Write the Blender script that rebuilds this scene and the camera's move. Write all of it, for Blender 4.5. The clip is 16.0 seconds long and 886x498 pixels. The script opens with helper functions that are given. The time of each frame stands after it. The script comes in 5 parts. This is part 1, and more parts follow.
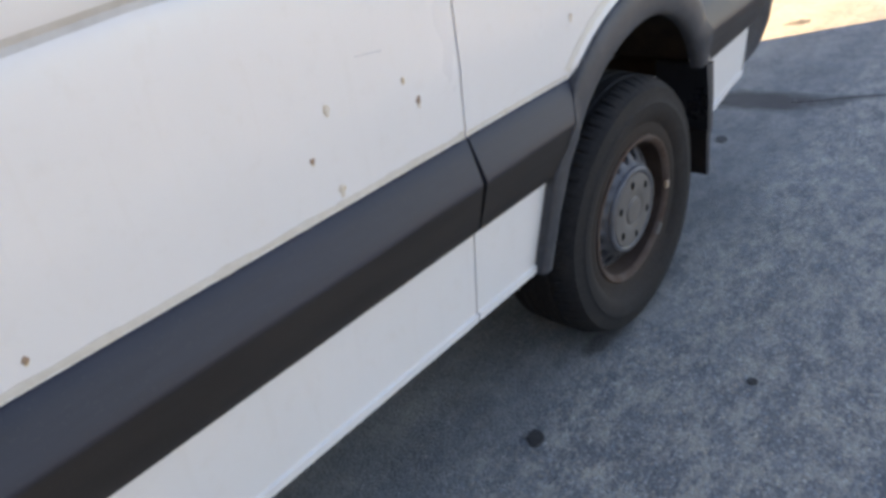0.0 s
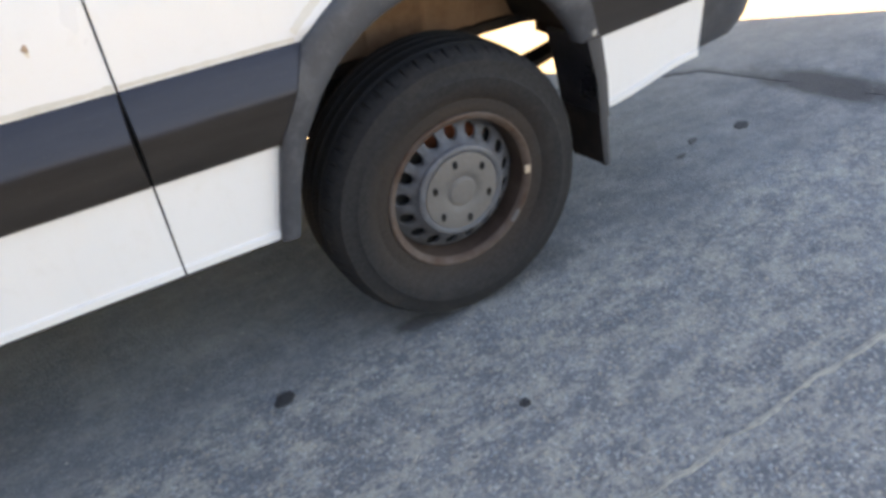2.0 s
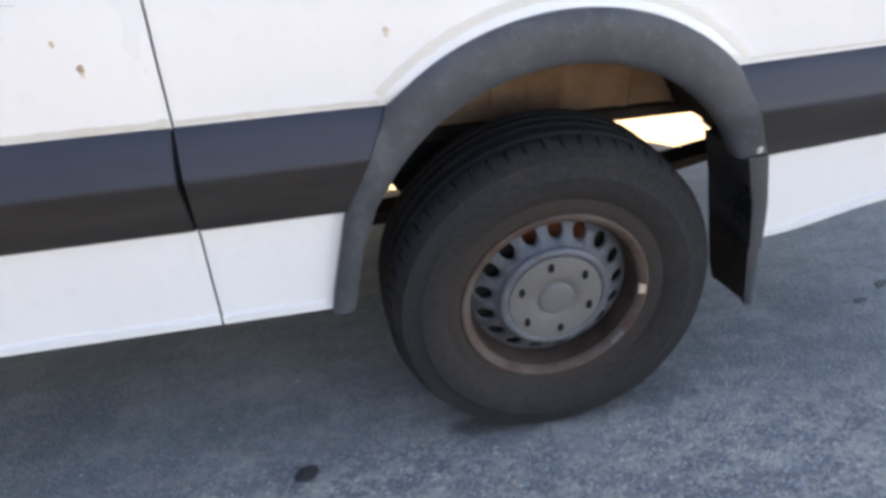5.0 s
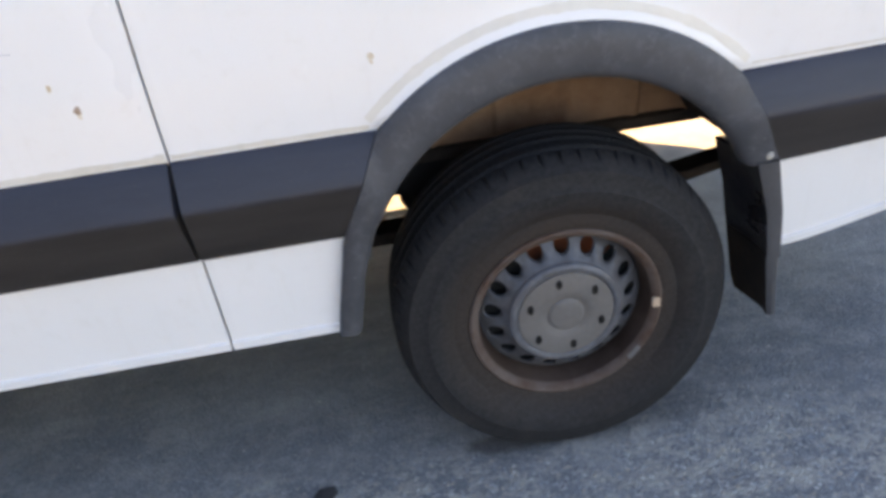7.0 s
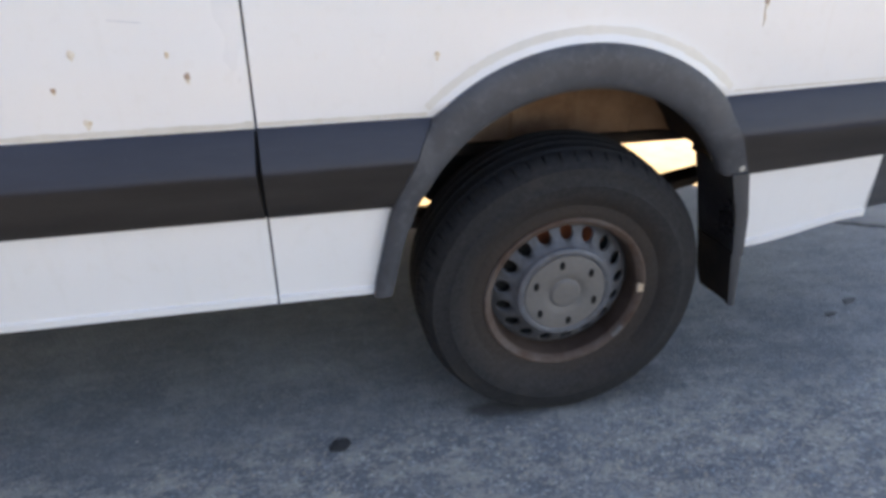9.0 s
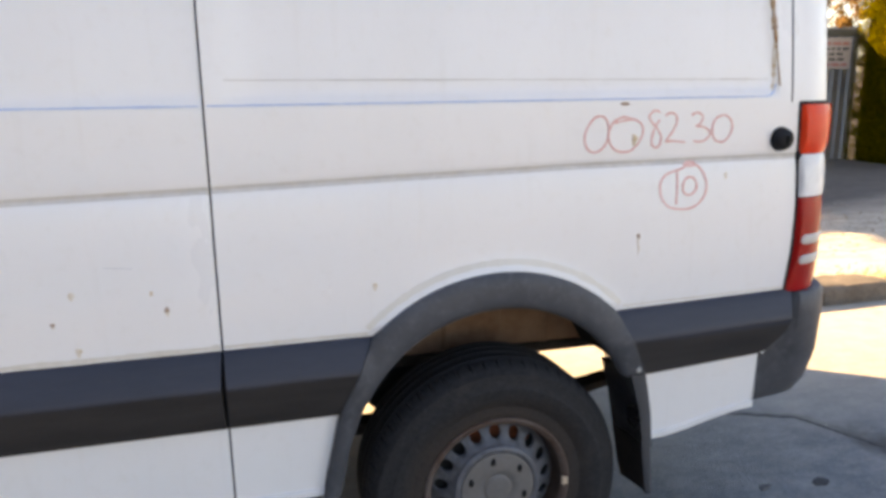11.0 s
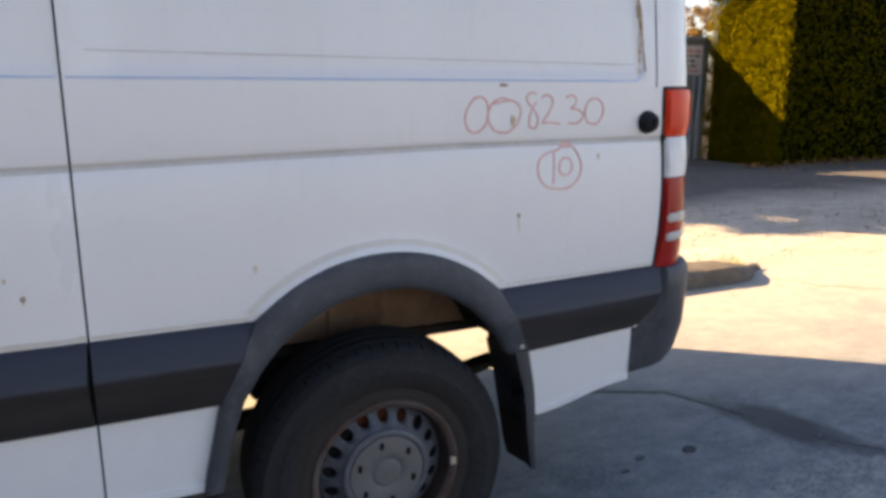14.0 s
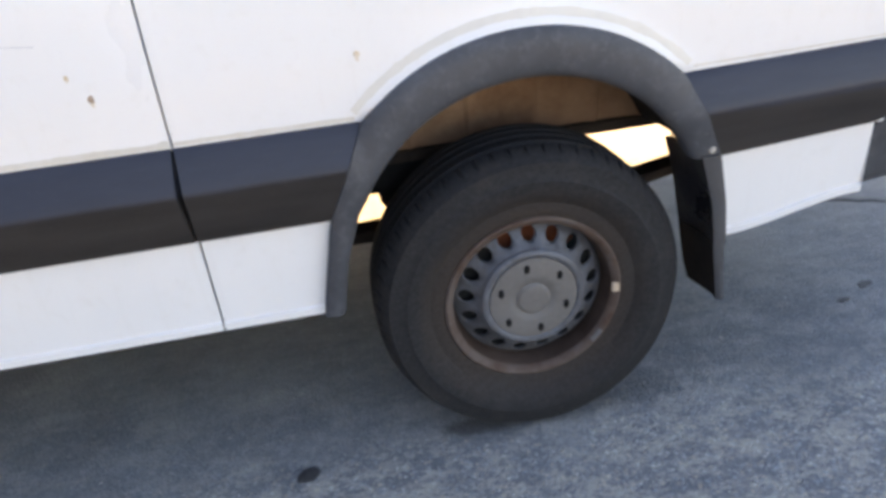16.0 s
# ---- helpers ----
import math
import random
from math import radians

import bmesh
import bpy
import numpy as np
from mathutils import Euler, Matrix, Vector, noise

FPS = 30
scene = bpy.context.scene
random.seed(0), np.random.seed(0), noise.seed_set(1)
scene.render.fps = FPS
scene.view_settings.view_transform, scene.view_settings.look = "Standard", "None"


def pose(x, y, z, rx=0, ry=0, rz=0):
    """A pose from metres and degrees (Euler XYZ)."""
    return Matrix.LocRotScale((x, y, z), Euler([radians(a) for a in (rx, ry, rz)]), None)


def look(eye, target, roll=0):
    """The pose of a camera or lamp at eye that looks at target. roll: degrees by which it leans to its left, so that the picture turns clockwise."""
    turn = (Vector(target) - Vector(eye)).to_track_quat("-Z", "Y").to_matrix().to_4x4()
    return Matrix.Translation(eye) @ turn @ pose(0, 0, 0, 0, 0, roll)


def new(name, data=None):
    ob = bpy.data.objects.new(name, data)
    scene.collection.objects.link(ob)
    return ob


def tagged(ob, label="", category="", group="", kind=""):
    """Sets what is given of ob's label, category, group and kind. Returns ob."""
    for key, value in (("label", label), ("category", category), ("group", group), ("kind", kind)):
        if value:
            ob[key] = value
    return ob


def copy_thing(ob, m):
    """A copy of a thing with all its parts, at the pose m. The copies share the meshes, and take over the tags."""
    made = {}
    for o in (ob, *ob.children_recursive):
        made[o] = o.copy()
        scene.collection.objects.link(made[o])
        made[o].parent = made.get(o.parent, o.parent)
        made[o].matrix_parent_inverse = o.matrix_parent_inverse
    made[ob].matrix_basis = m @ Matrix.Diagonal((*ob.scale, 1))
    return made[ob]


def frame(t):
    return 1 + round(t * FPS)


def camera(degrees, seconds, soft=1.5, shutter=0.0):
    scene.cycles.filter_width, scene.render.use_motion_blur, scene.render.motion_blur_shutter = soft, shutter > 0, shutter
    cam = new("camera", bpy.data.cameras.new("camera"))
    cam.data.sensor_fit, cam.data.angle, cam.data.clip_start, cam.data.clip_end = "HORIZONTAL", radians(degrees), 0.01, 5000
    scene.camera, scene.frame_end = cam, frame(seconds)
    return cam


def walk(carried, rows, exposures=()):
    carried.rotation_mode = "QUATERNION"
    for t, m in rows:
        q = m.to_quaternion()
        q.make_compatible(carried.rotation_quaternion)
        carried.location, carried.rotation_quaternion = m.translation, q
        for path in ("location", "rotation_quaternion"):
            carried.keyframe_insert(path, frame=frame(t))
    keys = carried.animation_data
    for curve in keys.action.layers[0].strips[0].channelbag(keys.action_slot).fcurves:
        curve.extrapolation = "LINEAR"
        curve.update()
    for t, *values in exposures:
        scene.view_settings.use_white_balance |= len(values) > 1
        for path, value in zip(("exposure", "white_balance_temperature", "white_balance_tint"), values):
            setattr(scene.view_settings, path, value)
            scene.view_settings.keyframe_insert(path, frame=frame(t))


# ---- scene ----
cam = camera(62.2, 16.0, soft=3.6)
PATH = [
    (0, (-1.582, -0.787, 1.285), (-0.33, 0.402, 0.276), -7.4),
    (0.5, (-1.393, -1.039, 1.283), (-0.306, 0.32, 0.298), -8.4),
    (1, (-1.118, -1.108, 1.273), (0.02, 0.028, 0.084), -3.4),
    (1.5, (-0.899, -1.26, 1.246), (0.099, 0.064, 0.127), -4.9),
    (2, (-0.728, -1.354, 1.232), (-0.012, 0.134, 0.104), -7.6),
    (2.5, (-0.584, -1.264, 1.238), (0.156, 0.142, 0.023), -1.0),
    (3, (-0.479, -1.195, 1.21), (0.051, 0.279, -0.034), -6.2),
    (3.5, (-0.343, -1.223, 1.188), (-0.211, 0.405, 0.033), -5.3),
    (4, (-0.315, -1.217, 1.211), (-0.27, 0.5, 0.186), -7.0),
    (4.5, (-0.377, -1.189, 1.236), (-0.219, 0.521, 0.212), -5.0),
    (5, (-0.437, -1.158, 1.237), (-0.143, 0.511, 0.175), -2.5),
    (5.2, (-0.422, -1.169, 1.215), (-0.141, 0.529, 0.197), -2.6),
    (7.3, (-0.329, -1.16, 1.249), (-0.192, 0.547, 0.216), -7.4),
    (7.5, (-0.364, -1.171, 1.218), (-0.19, 0.559, 0.229), -5.7),
    (8, (-0.447, -1.184, 1.242), (-0.138, 0.446, 0.125), 0.7),
    (8.2, (-0.472, -1.222, 1.233), (-0.168, 0.426, 0.142), 0.6),
    (10.3, (-0.677, -1.553, 1.347), (-0.207, 0.246, 0.61), -0.5),
    (10.5, (-0.658, -1.579, 1.33), (-0.18, 0.24, 0.651), -0.4),
    (11, (-0.582, -1.639, 1.382), (-0.078, 0.245, 0.937), -0.7),
    (11.5, (-0.584, -1.678, 1.424), (0.034, 0.215, 1.243), 0.9),
    (12, (-0.614, -1.666, 1.439), (0.242, 0.135, 1.283), 3.3),
    (12.5, (-0.63, -1.651, 1.436), (0.297, 0.118, 1.33), 1.8),
    (13, (-0.636, -1.645, 1.444), (0.335, 0.096, 1.293), 3.5),
    (13.5, (-0.618, -1.627, 1.418), (0.403, 0.063, 1.099), 2.4),
    (14, (-0.592, -1.633, 1.323), (0.220, 0.142, 0.887), 0.1),
    (14.5, (-0.651, -1.549, 1.344), (-0.282, 0.242, 0.534), 1.1),
    (15, (-0.587, -1.507, 1.259), (-0.199, 0.223, 0.333), -3.9),
    (15.5, (-0.415, -1.43, 1.243), (-0.216, 0.318, 0.291), -6.4),
    (16, (-0.369, -1.326, 1.212), (-0.134, 0.425, 0.275), -6.0),
]
EXPO = [
    (0.0, 2.98, 7500, 21.0), (0.5, 3.06, 7700, 21.0), (1.0, 3.28, 7500, 20.0), (1.5, 3.49, 7700, 20.0), (2.0, 3.57, 8350, 20.5), (2.5, 3.66, 8750, 20.5),
    (3.0, 3.75, 9250, 22.5), (3.5, 3.77, 8950, 24.5), (4.0, 3.81, 8500, 24.5), (4.5, 3.63, 8000, 23.5), (5.0, 3.53, 7650, 22.5), (8.0, 3.31, 7650, 22.5),
    (10.5, 3.04, 7600, 22.5), (11.0, 2.93, 7650, 22.5), (11.5, 2.40, 7300, 21.5), (12.0, 1.98, 6050, 21.5), (12.5, 1.83, 5480, 20.5), (13.0, 1.81, 5200, 19.5),
    (13.5, 1.91, 5750, 20.5), (14.0, 2.34, 6900, 22.5), (14.5, 2.63, 7200, 22.5), (15.0, 3.26, 7550, 21.5), (16.0, 3.48, 7700, 22.5),
]
walk(cam, [(t, look(eye, target, roll)) for t, eye, target, roll in PATH], exposures=EXPO)


# ---- world, sun ----
SUN_DIR = Vector((-0.79, 0.61, 0.0)).normalized()   # horizontal way to the sun
SUN_ELEV = radians(26.2)
world = bpy.data.worlds.new("sky_world")
scene.world = world
world.use_nodes = True
wn = world.node_tree.nodes
wl = world.node_tree.links
sky = wn.new("ShaderNodeTexSky")
sky.sky_type = "NISHITA"
sky.sun_disc = False
sky.sun_elevation = SUN_ELEV
sky.sun_rotation = math.atan2(SUN_DIR.x, SUN_DIR.y)
sky.air_density, sky.dust_density, sky.ozone_density = 1.0, 0.8, 0.8
wn["Background"].inputs["Strength"].default_value = 0.058
wl.new(sky.outputs["Color"], wn["Background"].inputs["Color"])

sun_data = bpy.data.lights.new("sun", "SUN")
sun_data.energy, sun_data.angle, sun_data.color = 4.6, radians(0.55), (1.0, 0.77, 0.45)
sun = new("sun", sun_data)
to_sun = Vector((SUN_DIR.x * math.cos(SUN_ELEV), SUN_DIR.y * math.cos(SUN_ELEV), math.sin(SUN_ELEV)))
sun.matrix_world = look(to_sun * 60, (0, 0, 0))


# ---- materials ----
def mat_base(name, rough=0.5, metal=0.0):
    m = bpy.data.materials.new(name)
    m.use_nodes = True
    nt = m.node_tree
    b = nt.nodes["Principled BSDF"]
    b.inputs["Roughness"].default_value = rough
    b.inputs["Metallic"].default_value = metal
    return m, nt, b


def coords(nt, kind="Object"):
    return nt.nodes.new("ShaderNodeTexCoord").outputs[kind]


def noise_tex(nt, vec, scale, detail=4.0, rough=0.55, stretch=None):
    if stretch:
        mp = nt.nodes.new("ShaderNodeMapping")
        mp.inputs["Scale"].default_value = stretch
        nt.links.new(vec, mp.inputs["Vector"])
        vec = mp.outputs["Vector"]
    n = nt.nodes.new("ShaderNodeTexNoise")
    n.inputs["Scale"].default_value = scale
    n.inputs["Detail"].default_value = detail
    n.inputs["Roughness"].default_value = rough
    nt.links.new(vec, n.inputs["Vector"])
    return n.outputs["Fac"]


def ramp(nt, fac, stops):
    r = nt.nodes.new("ShaderNodeValToRGB")
    el = r.color_ramp.elements
    while len(el) < len(stops):
        el.new(0.5)
    for e, (p, c) in zip(el, stops):
        e.position = p
        e.color = (*c, 1) if len(c) == 3 else c
    nt.links.new(fac, r.inputs["Fac"])
    return r.outputs["Color"]


def grey(v):
    return (v, v, v)


def mix(nt, fac, a, b, mode="MIX"):
    n = nt.nodes.new("ShaderNodeMix")
    n.data_type, n.blend_type = "RGBA", mode
    for sock, val in ((n.inputs["Factor"], fac), (n.inputs[6], a), (n.inputs[7], b)):
        if isinstance(val, (int, float)):
            sock.default_value = val
        elif isinstance(val, tuple):
            sock.default_value = (*val, 1)
        else:
            nt.links.new(val, sock)
    return n.outputs[2]


def bump(nt, bsdf, height, strength, dist):
    n = nt.nodes.new("ShaderNodeBump")
    n.inputs["Strength"].default_value = strength
    n.inputs["Distance"].default_value = dist
    nt.links.new(height, n.inputs["Height"])
    nt.links.new(n.outputs["Normal"], bsdf.inputs["Normal"])


def two_scale(name, dark, light, rough, big=2.0, fine=60.0, metal=0.0, bump_d=0.001, bump_s=0.3, rough_var=0.1, stretch=None, spec=0.5):
    """A surface whose colour wanders between dark and light at two scales, with fine relief."""
    m, nt, b = mat_base(name, rough, metal)
    b.inputs["Specular IOR Level"].default_value = spec
    v = coords(nt)
    a = noise_tex(nt, v, big, 5, 0.6, stretch)
    f = noise_tex(nt, v, fine, 3, 0.6)
    c = mix(nt, 0.4, ramp(nt, a, [(0.3, dark), (0.7, light)]), ramp(nt, f, [(0.3, dark), (0.7, light)]))
    nt.links.new(c, b.inputs["Base Color"])
    r = ramp(nt, a, [(0.3, grey(max(rough - rough_var, 0.02))), (0.7, grey(min(rough + rough_var, 1)))])
    nt.links.new(r, b.inputs["Roughness"])
    bump(nt, b, f, bump_s, bump_d)
    return m


def make_paint():
    m, nt, b = mat_base("white_van_paint", 0.28)
    v = coords(nt)
    dirt = noise_tex(nt, v, 1.6, 6, 0.62, (1.0, 1.0, 0.45))
    fine = noise_tex(nt, v, 34, 4, 0.6)
    run = noise_tex(nt, v, 9, 4, 0.6, (3.0, 1.0, 0.25))
    c = ramp(nt, dirt, [(0.30, (0.80, 0.79, 0.775)), (0.62, (0.765, 0.755, 0.735)), (0.8, (0.72, 0.70, 0.66))])
    c = mix(nt, ramp(nt, fine, [(0.55, grey(0.0)), (0.75, grey(0.22))]), c, (0.68, 0.65, 0.59))
    c = mix(nt, ramp(nt, run, [(0.58, grey(0.0)), (0.75, grey(0.25))]), c, (0.70, 0.67, 0.62))
    nt.links.new(c, b.inputs["Base Color"])
    nt.links.new(ramp(nt, dirt, [(0.3, grey(0.24)), (0.75, grey(0.48))]), b.inputs["Roughness"])
    b.inputs["Coat Weight"].default_value = 0.25
    b.inputs["Coat Roughness"].default_value = 0.12
    bump(nt, b, noise_tex(nt, v, 5, 2), 0.12, 0.004)
    return m


def make_asphalt():
    """Worn asphalt with pale chips round the van; a sandy gravel lot beyond the kerb line."""
    m, nt, b = mat_base("worn_asphalt_and_gravel", 0.9)
    b.inputs["Specular IOR Level"].default_value = 0.35
    v = coords(nt)
    big = noise_tex(nt, v, 1.3, 6, 0.62)
    mid = noise_tex(nt, v, 9, 5, 0.6)
    fine = noise_tex(nt, v, 130, 3, 0.7)
    vor = nt.nodes.new("ShaderNodeTexVoronoi")
    vor.inputs["Scale"].default_value = 135
    nt.links.new(v, vor.inputs["Vector"])
    chips = nt.nodes.new("ShaderNodeRGBToBW")
    nt.links.new(vor.outputs["Color"], chips.inputs["Color"])
    base = ramp(nt, big, [(0.30, (0.145, 0.159, 0.168)), (0.70, (0.265, 0.285, 0.297))])
    base = mix(nt, ramp(nt, mid, [(0.42, grey(0.0)), (0.66, grey(0.62))]), base, (0.165, 0.172, 0.182))
    base = mix(nt, ramp(nt, fine, [(0.35, grey(0.65)), (0.55, grey(0.0))]), base, (0.078, 0.083, 0.090))
    patch_n = noise_tex(nt, v, 3.4, 5, 0.7, (1.0, 1.8, 1.0))
    base = mix(nt, ramp(nt, patch_n, [(0.48, grey(0.0)), (0.66, grey(0.48))]), base, (0.385, 0.385, 0.365))
    base = mix(nt, ramp(nt, patch_n, [(0.32, grey(0.45)), (0.45, grey(0.0))]), base, (0.138, 0.146, 0.156))
    clus = noise_tex(nt, v, 26, 4, 0.65)
    base = mix(nt, ramp(nt, clus, [(0.36, grey(0.5)), (0.62, grey(0.0))]), base, (0.148, 0.156, 0.166))
    hue = nt.nodes.new("ShaderNodeSeparateColor")
    nt.links.new(vor.outputs["Color"], hue.inputs["Color"])
    stone = ramp(nt, hue.outputs[2], [(0.15, (0.60, 0.50, 0.37)), (0.45, (0.50, 0.50, 0.47)), (0.7, (0.30, 0.37, 0.41)), (0.95, (0.66, 0.65, 0.60))])
    # the surface near the sill is smoother; out in the yard the binder is worn off the stones
    sepy = nt.nodes.new("ShaderNodeSeparateXYZ")
    nt.links.new(v, sepy.inputs["Vector"])
    lane = nt.nodes.new("ShaderNodeMath")
    lane.operation = "MULTIPLY_ADD"
    nt.links.new(noise_tex(nt, v, 2.2, 5, 0.6), lane.inputs[0])
    lane.inputs[1].default_value = 0.42
    nt.links.new(sepy.outputs["Y"], lane.inputs[2])
    worn = nt.nodes.new("ShaderNodeMapRange")
    worn.inputs["From Min"].default_value, worn.inputs["From Max"].default_value = 0.27, 0.12
    worn.inputs["To Min"].default_value = 0.30
    nt.links.new(lane.outputs[0], worn.inputs["Value"])
    smear = mix(nt, 0.36, noise_tex(nt, v, 15, 5, 0.70, (0.60, 1.1, 1.0)), noise_tex(nt, v, 85, 4, 0.7, (0.7, 1.0, 1.0)))
    blotch = ramp(nt, smear, [(0.475, grey(0.0)), (0.545, grey(0.62)), (0.62, grey(0.85))])
    blotch = mix(nt, 1.0, blotch, worn.outputs["Result"], "MULTIPLY")
    base = mix(nt, blotch, base, (0.420, 0.400, 0.345))
    pits = ramp(nt, noise_tex(nt, v, 60, 6, 0.8, (0.7, 1.0, 1.0)), [(0.38, grey(0.7)), (0.47, grey(0.0))])
    base = mix(nt, mix(nt, 1.0, pits, worn.outputs["Result"], "MULTIPLY"), base, (0.115, 0.121, 0.131))
    grains = ramp(nt, chips.outputs[0], [(0.56, grey(0.0)), (0.88, grey(0.48))])
    base = mix(nt, mix(nt, 1.0, grains, worn.outputs["Result"], "MULTIPLY"), base, stone)
    # soft oily stains and the damp run of old cracks; the last two are a dark smear and painted contact shade at the
    # rear tyre
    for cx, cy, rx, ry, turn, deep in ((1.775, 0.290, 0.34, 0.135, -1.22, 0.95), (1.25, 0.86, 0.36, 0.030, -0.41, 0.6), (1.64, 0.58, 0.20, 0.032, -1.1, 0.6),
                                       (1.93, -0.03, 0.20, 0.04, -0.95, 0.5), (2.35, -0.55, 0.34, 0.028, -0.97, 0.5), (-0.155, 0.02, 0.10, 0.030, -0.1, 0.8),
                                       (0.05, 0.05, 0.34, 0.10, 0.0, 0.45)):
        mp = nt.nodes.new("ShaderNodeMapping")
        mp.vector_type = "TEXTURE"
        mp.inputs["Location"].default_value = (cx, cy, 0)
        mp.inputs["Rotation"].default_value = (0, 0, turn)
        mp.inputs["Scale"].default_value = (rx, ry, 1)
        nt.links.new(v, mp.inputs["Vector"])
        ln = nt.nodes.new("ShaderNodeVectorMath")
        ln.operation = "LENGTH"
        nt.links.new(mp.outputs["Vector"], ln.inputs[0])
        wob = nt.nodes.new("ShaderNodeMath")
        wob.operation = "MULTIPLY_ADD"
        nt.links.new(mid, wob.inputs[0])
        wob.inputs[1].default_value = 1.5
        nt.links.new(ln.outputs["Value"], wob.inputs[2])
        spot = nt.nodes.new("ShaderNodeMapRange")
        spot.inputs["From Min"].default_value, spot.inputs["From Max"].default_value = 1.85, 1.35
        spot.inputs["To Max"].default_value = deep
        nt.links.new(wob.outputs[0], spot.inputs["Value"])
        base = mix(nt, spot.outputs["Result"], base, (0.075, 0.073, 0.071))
    # pale sandy wash over the asphalt towards the kerb, also painting in its sunlit brightness
    sepw = nt.nodes.new("ShaderNodeSeparateXYZ")
    nt.links.new(v, sepw.inputs["Vector"])
    wash = nt.nodes.new("ShaderNodeMath")
    wash.operation = "MULTIPLY_ADD"
    nt.links.new(big, wash.inputs[0])
    wash.inputs[1].default_value = 1.4
    nt.links.new(sepw.outputs["Y"], wash.inputs[2])
    wr = nt.nodes.new("ShaderNodeMapRange")
    wr.inputs["From Min"].default_value, wr.inputs["From Max"].default_value = 0.9, 2.4
    wr.inputs["To Max"].default_value = 0.72
    nt.links.new(wash.outputs[0], wr.inputs["Value"])
    base = mix(nt, wr.outputs["Result"], base, ramp(nt, mid, [(0.35, (0.43, 0.385, 0.305)), (0.65, (0.53, 0.485, 0.39))]))
    # gravel beyond the kerb
    sep = nt.nodes.new("ShaderNodeSeparateXYZ")
    nt.links.new(v, sep.inputs["Vector"])
    edge = nt.nodes.new("ShaderNodeMath")
    edge.operation = "MULTIPLY_ADD"
    nt.links.new(big, edge.inputs[0])
    edge.inputs[1].default_value = 1.1
    nt.links.new(sep.outputs["Y"], edge.inputs[2])
    mr = nt.nodes.new("ShaderNodeMapRange")
    mr.inputs["From Min"].default_value, mr.inputs["From Max"].default_value = 2.5, 3.1
    nt.links.new(edge.outputs[0], mr.inputs["Value"])
    g1 = noise_tex(nt, v, 0.7, 6, 0.65, (0.5, 1.6, 1))
    gravel = ramp(nt, g1, [(0.3, (0.34, 0.30, 0.235)), (0.7, (0.55, 0.495, 0.40))])
    gravel = mix(nt, ramp(nt, mid, [(0.48, grey(0.0)), (0.66, grey(0.7))]), gravel, (0.36, 0.315, 0.25))
    gravel = mix(nt, ramp(nt, chips.outputs[0], [(0.6, grey(0.0)), (0.9, grey(0.5))]), gravel, (0.66, 0.59, 0.46))
    ruts = noise_tex(nt, v, 5.5, 6, 0.7, (0.35, 1.5, 1))
    gravel = mix(nt, ramp(nt, ruts, [(0.36, grey(0.55)), (0.48, grey(0.0))]), gravel, (0.25, 0.205, 0.145))
    clods = noise_tex(nt, v, 30, 6, 0.75)
    gravel = mix(nt, ramp(nt, clods, [(0.36, grey(0.6)), (0.46, grey(0.0))]), gravel, (0.22, 0.18, 0.13))
    # gravel darkened towards the hedge: the deep shade there put into the colour
    er = nt.nodes.new("ShaderNodeMapRange")
    er.inputs["From Min"].default_value, er.inputs["From Max"].default_value = 4.6, 5.7
    er.inputs["To Max"].default_value = 0.9
    nt.links.new(edge.outputs[0], er.inputs["Value"])
    gravel = mix(nt, er.outputs["Result"], gravel, ramp(nt, mid, [(0.35, (0.060, 0.052, 0.044)), (0.65, (0.105, 0.092, 0.078))]))
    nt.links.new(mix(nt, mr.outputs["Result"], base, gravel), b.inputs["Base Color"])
    h = nt.nodes.new("ShaderNodeMath")
    h.operation = "MULTIPLY_ADD"
    nt.links.new(vor.outputs["Distance"], h.inputs[0])
    h.inputs[1].default_value = -0.8
    nt.links.new(fine, h.inputs[2])
    bump(nt, b, h.outputs[0], 0.8, 0.006)
    return m


def make_speckled(name, base, spot, scale, lo, hi, rough):
    m, nt, b = mat_base(name, rough)
    b.inputs["Specular IOR Level"].default_value = 0.22
    v = coords(nt)
    n = noise_tex(nt, v, scale, 6, 0.7)
    c = ramp(nt, n, [(lo, base), (hi, spot)])
    nt.links.new(c, b.inputs["Base Color"])
    bump(nt, b, n, 0.5, 0.002)
    return m


def make_leaf(name, a, bcol, c):
    m, nt, b = mat_base(name, 0.6)
    b.inputs["Specular IOR Level"].default_value = 0.0
    g = nt.nodes.new("ShaderNodeNewGeometry")
    n = noise_tex(nt, coords(nt), 1.1, 4)
    col = ramp(nt, g.outputs["Random Per Island"], [(0.1, a), (0.5, bcol), (0.95, c)])
    col = mix(nt, ramp(nt, n, [(0.45, grey(0.0)), (0.7, grey(0.4))]), col, a)
    nt.links.new(col, b.inputs["Base Color"])
    b.inputs["Transmission Weight"].default_value = 0.0
    tr = nt.nodes.new("ShaderNodeBsdfTranslucent")
    nt.links.new(col, tr.inputs["Color"])
    ms = nt.nodes.new("ShaderNodeMixShader")
    ms.inputs["Fac"].default_value = 0.15
    nt.links.new(b.outputs[0], ms.inputs[1])
    nt.links.new(tr.outputs[0], ms.inputs[2])
    nt.links.new(ms.outputs[0], nt.nodes["Material Output"].inputs["Surface"])
    return m


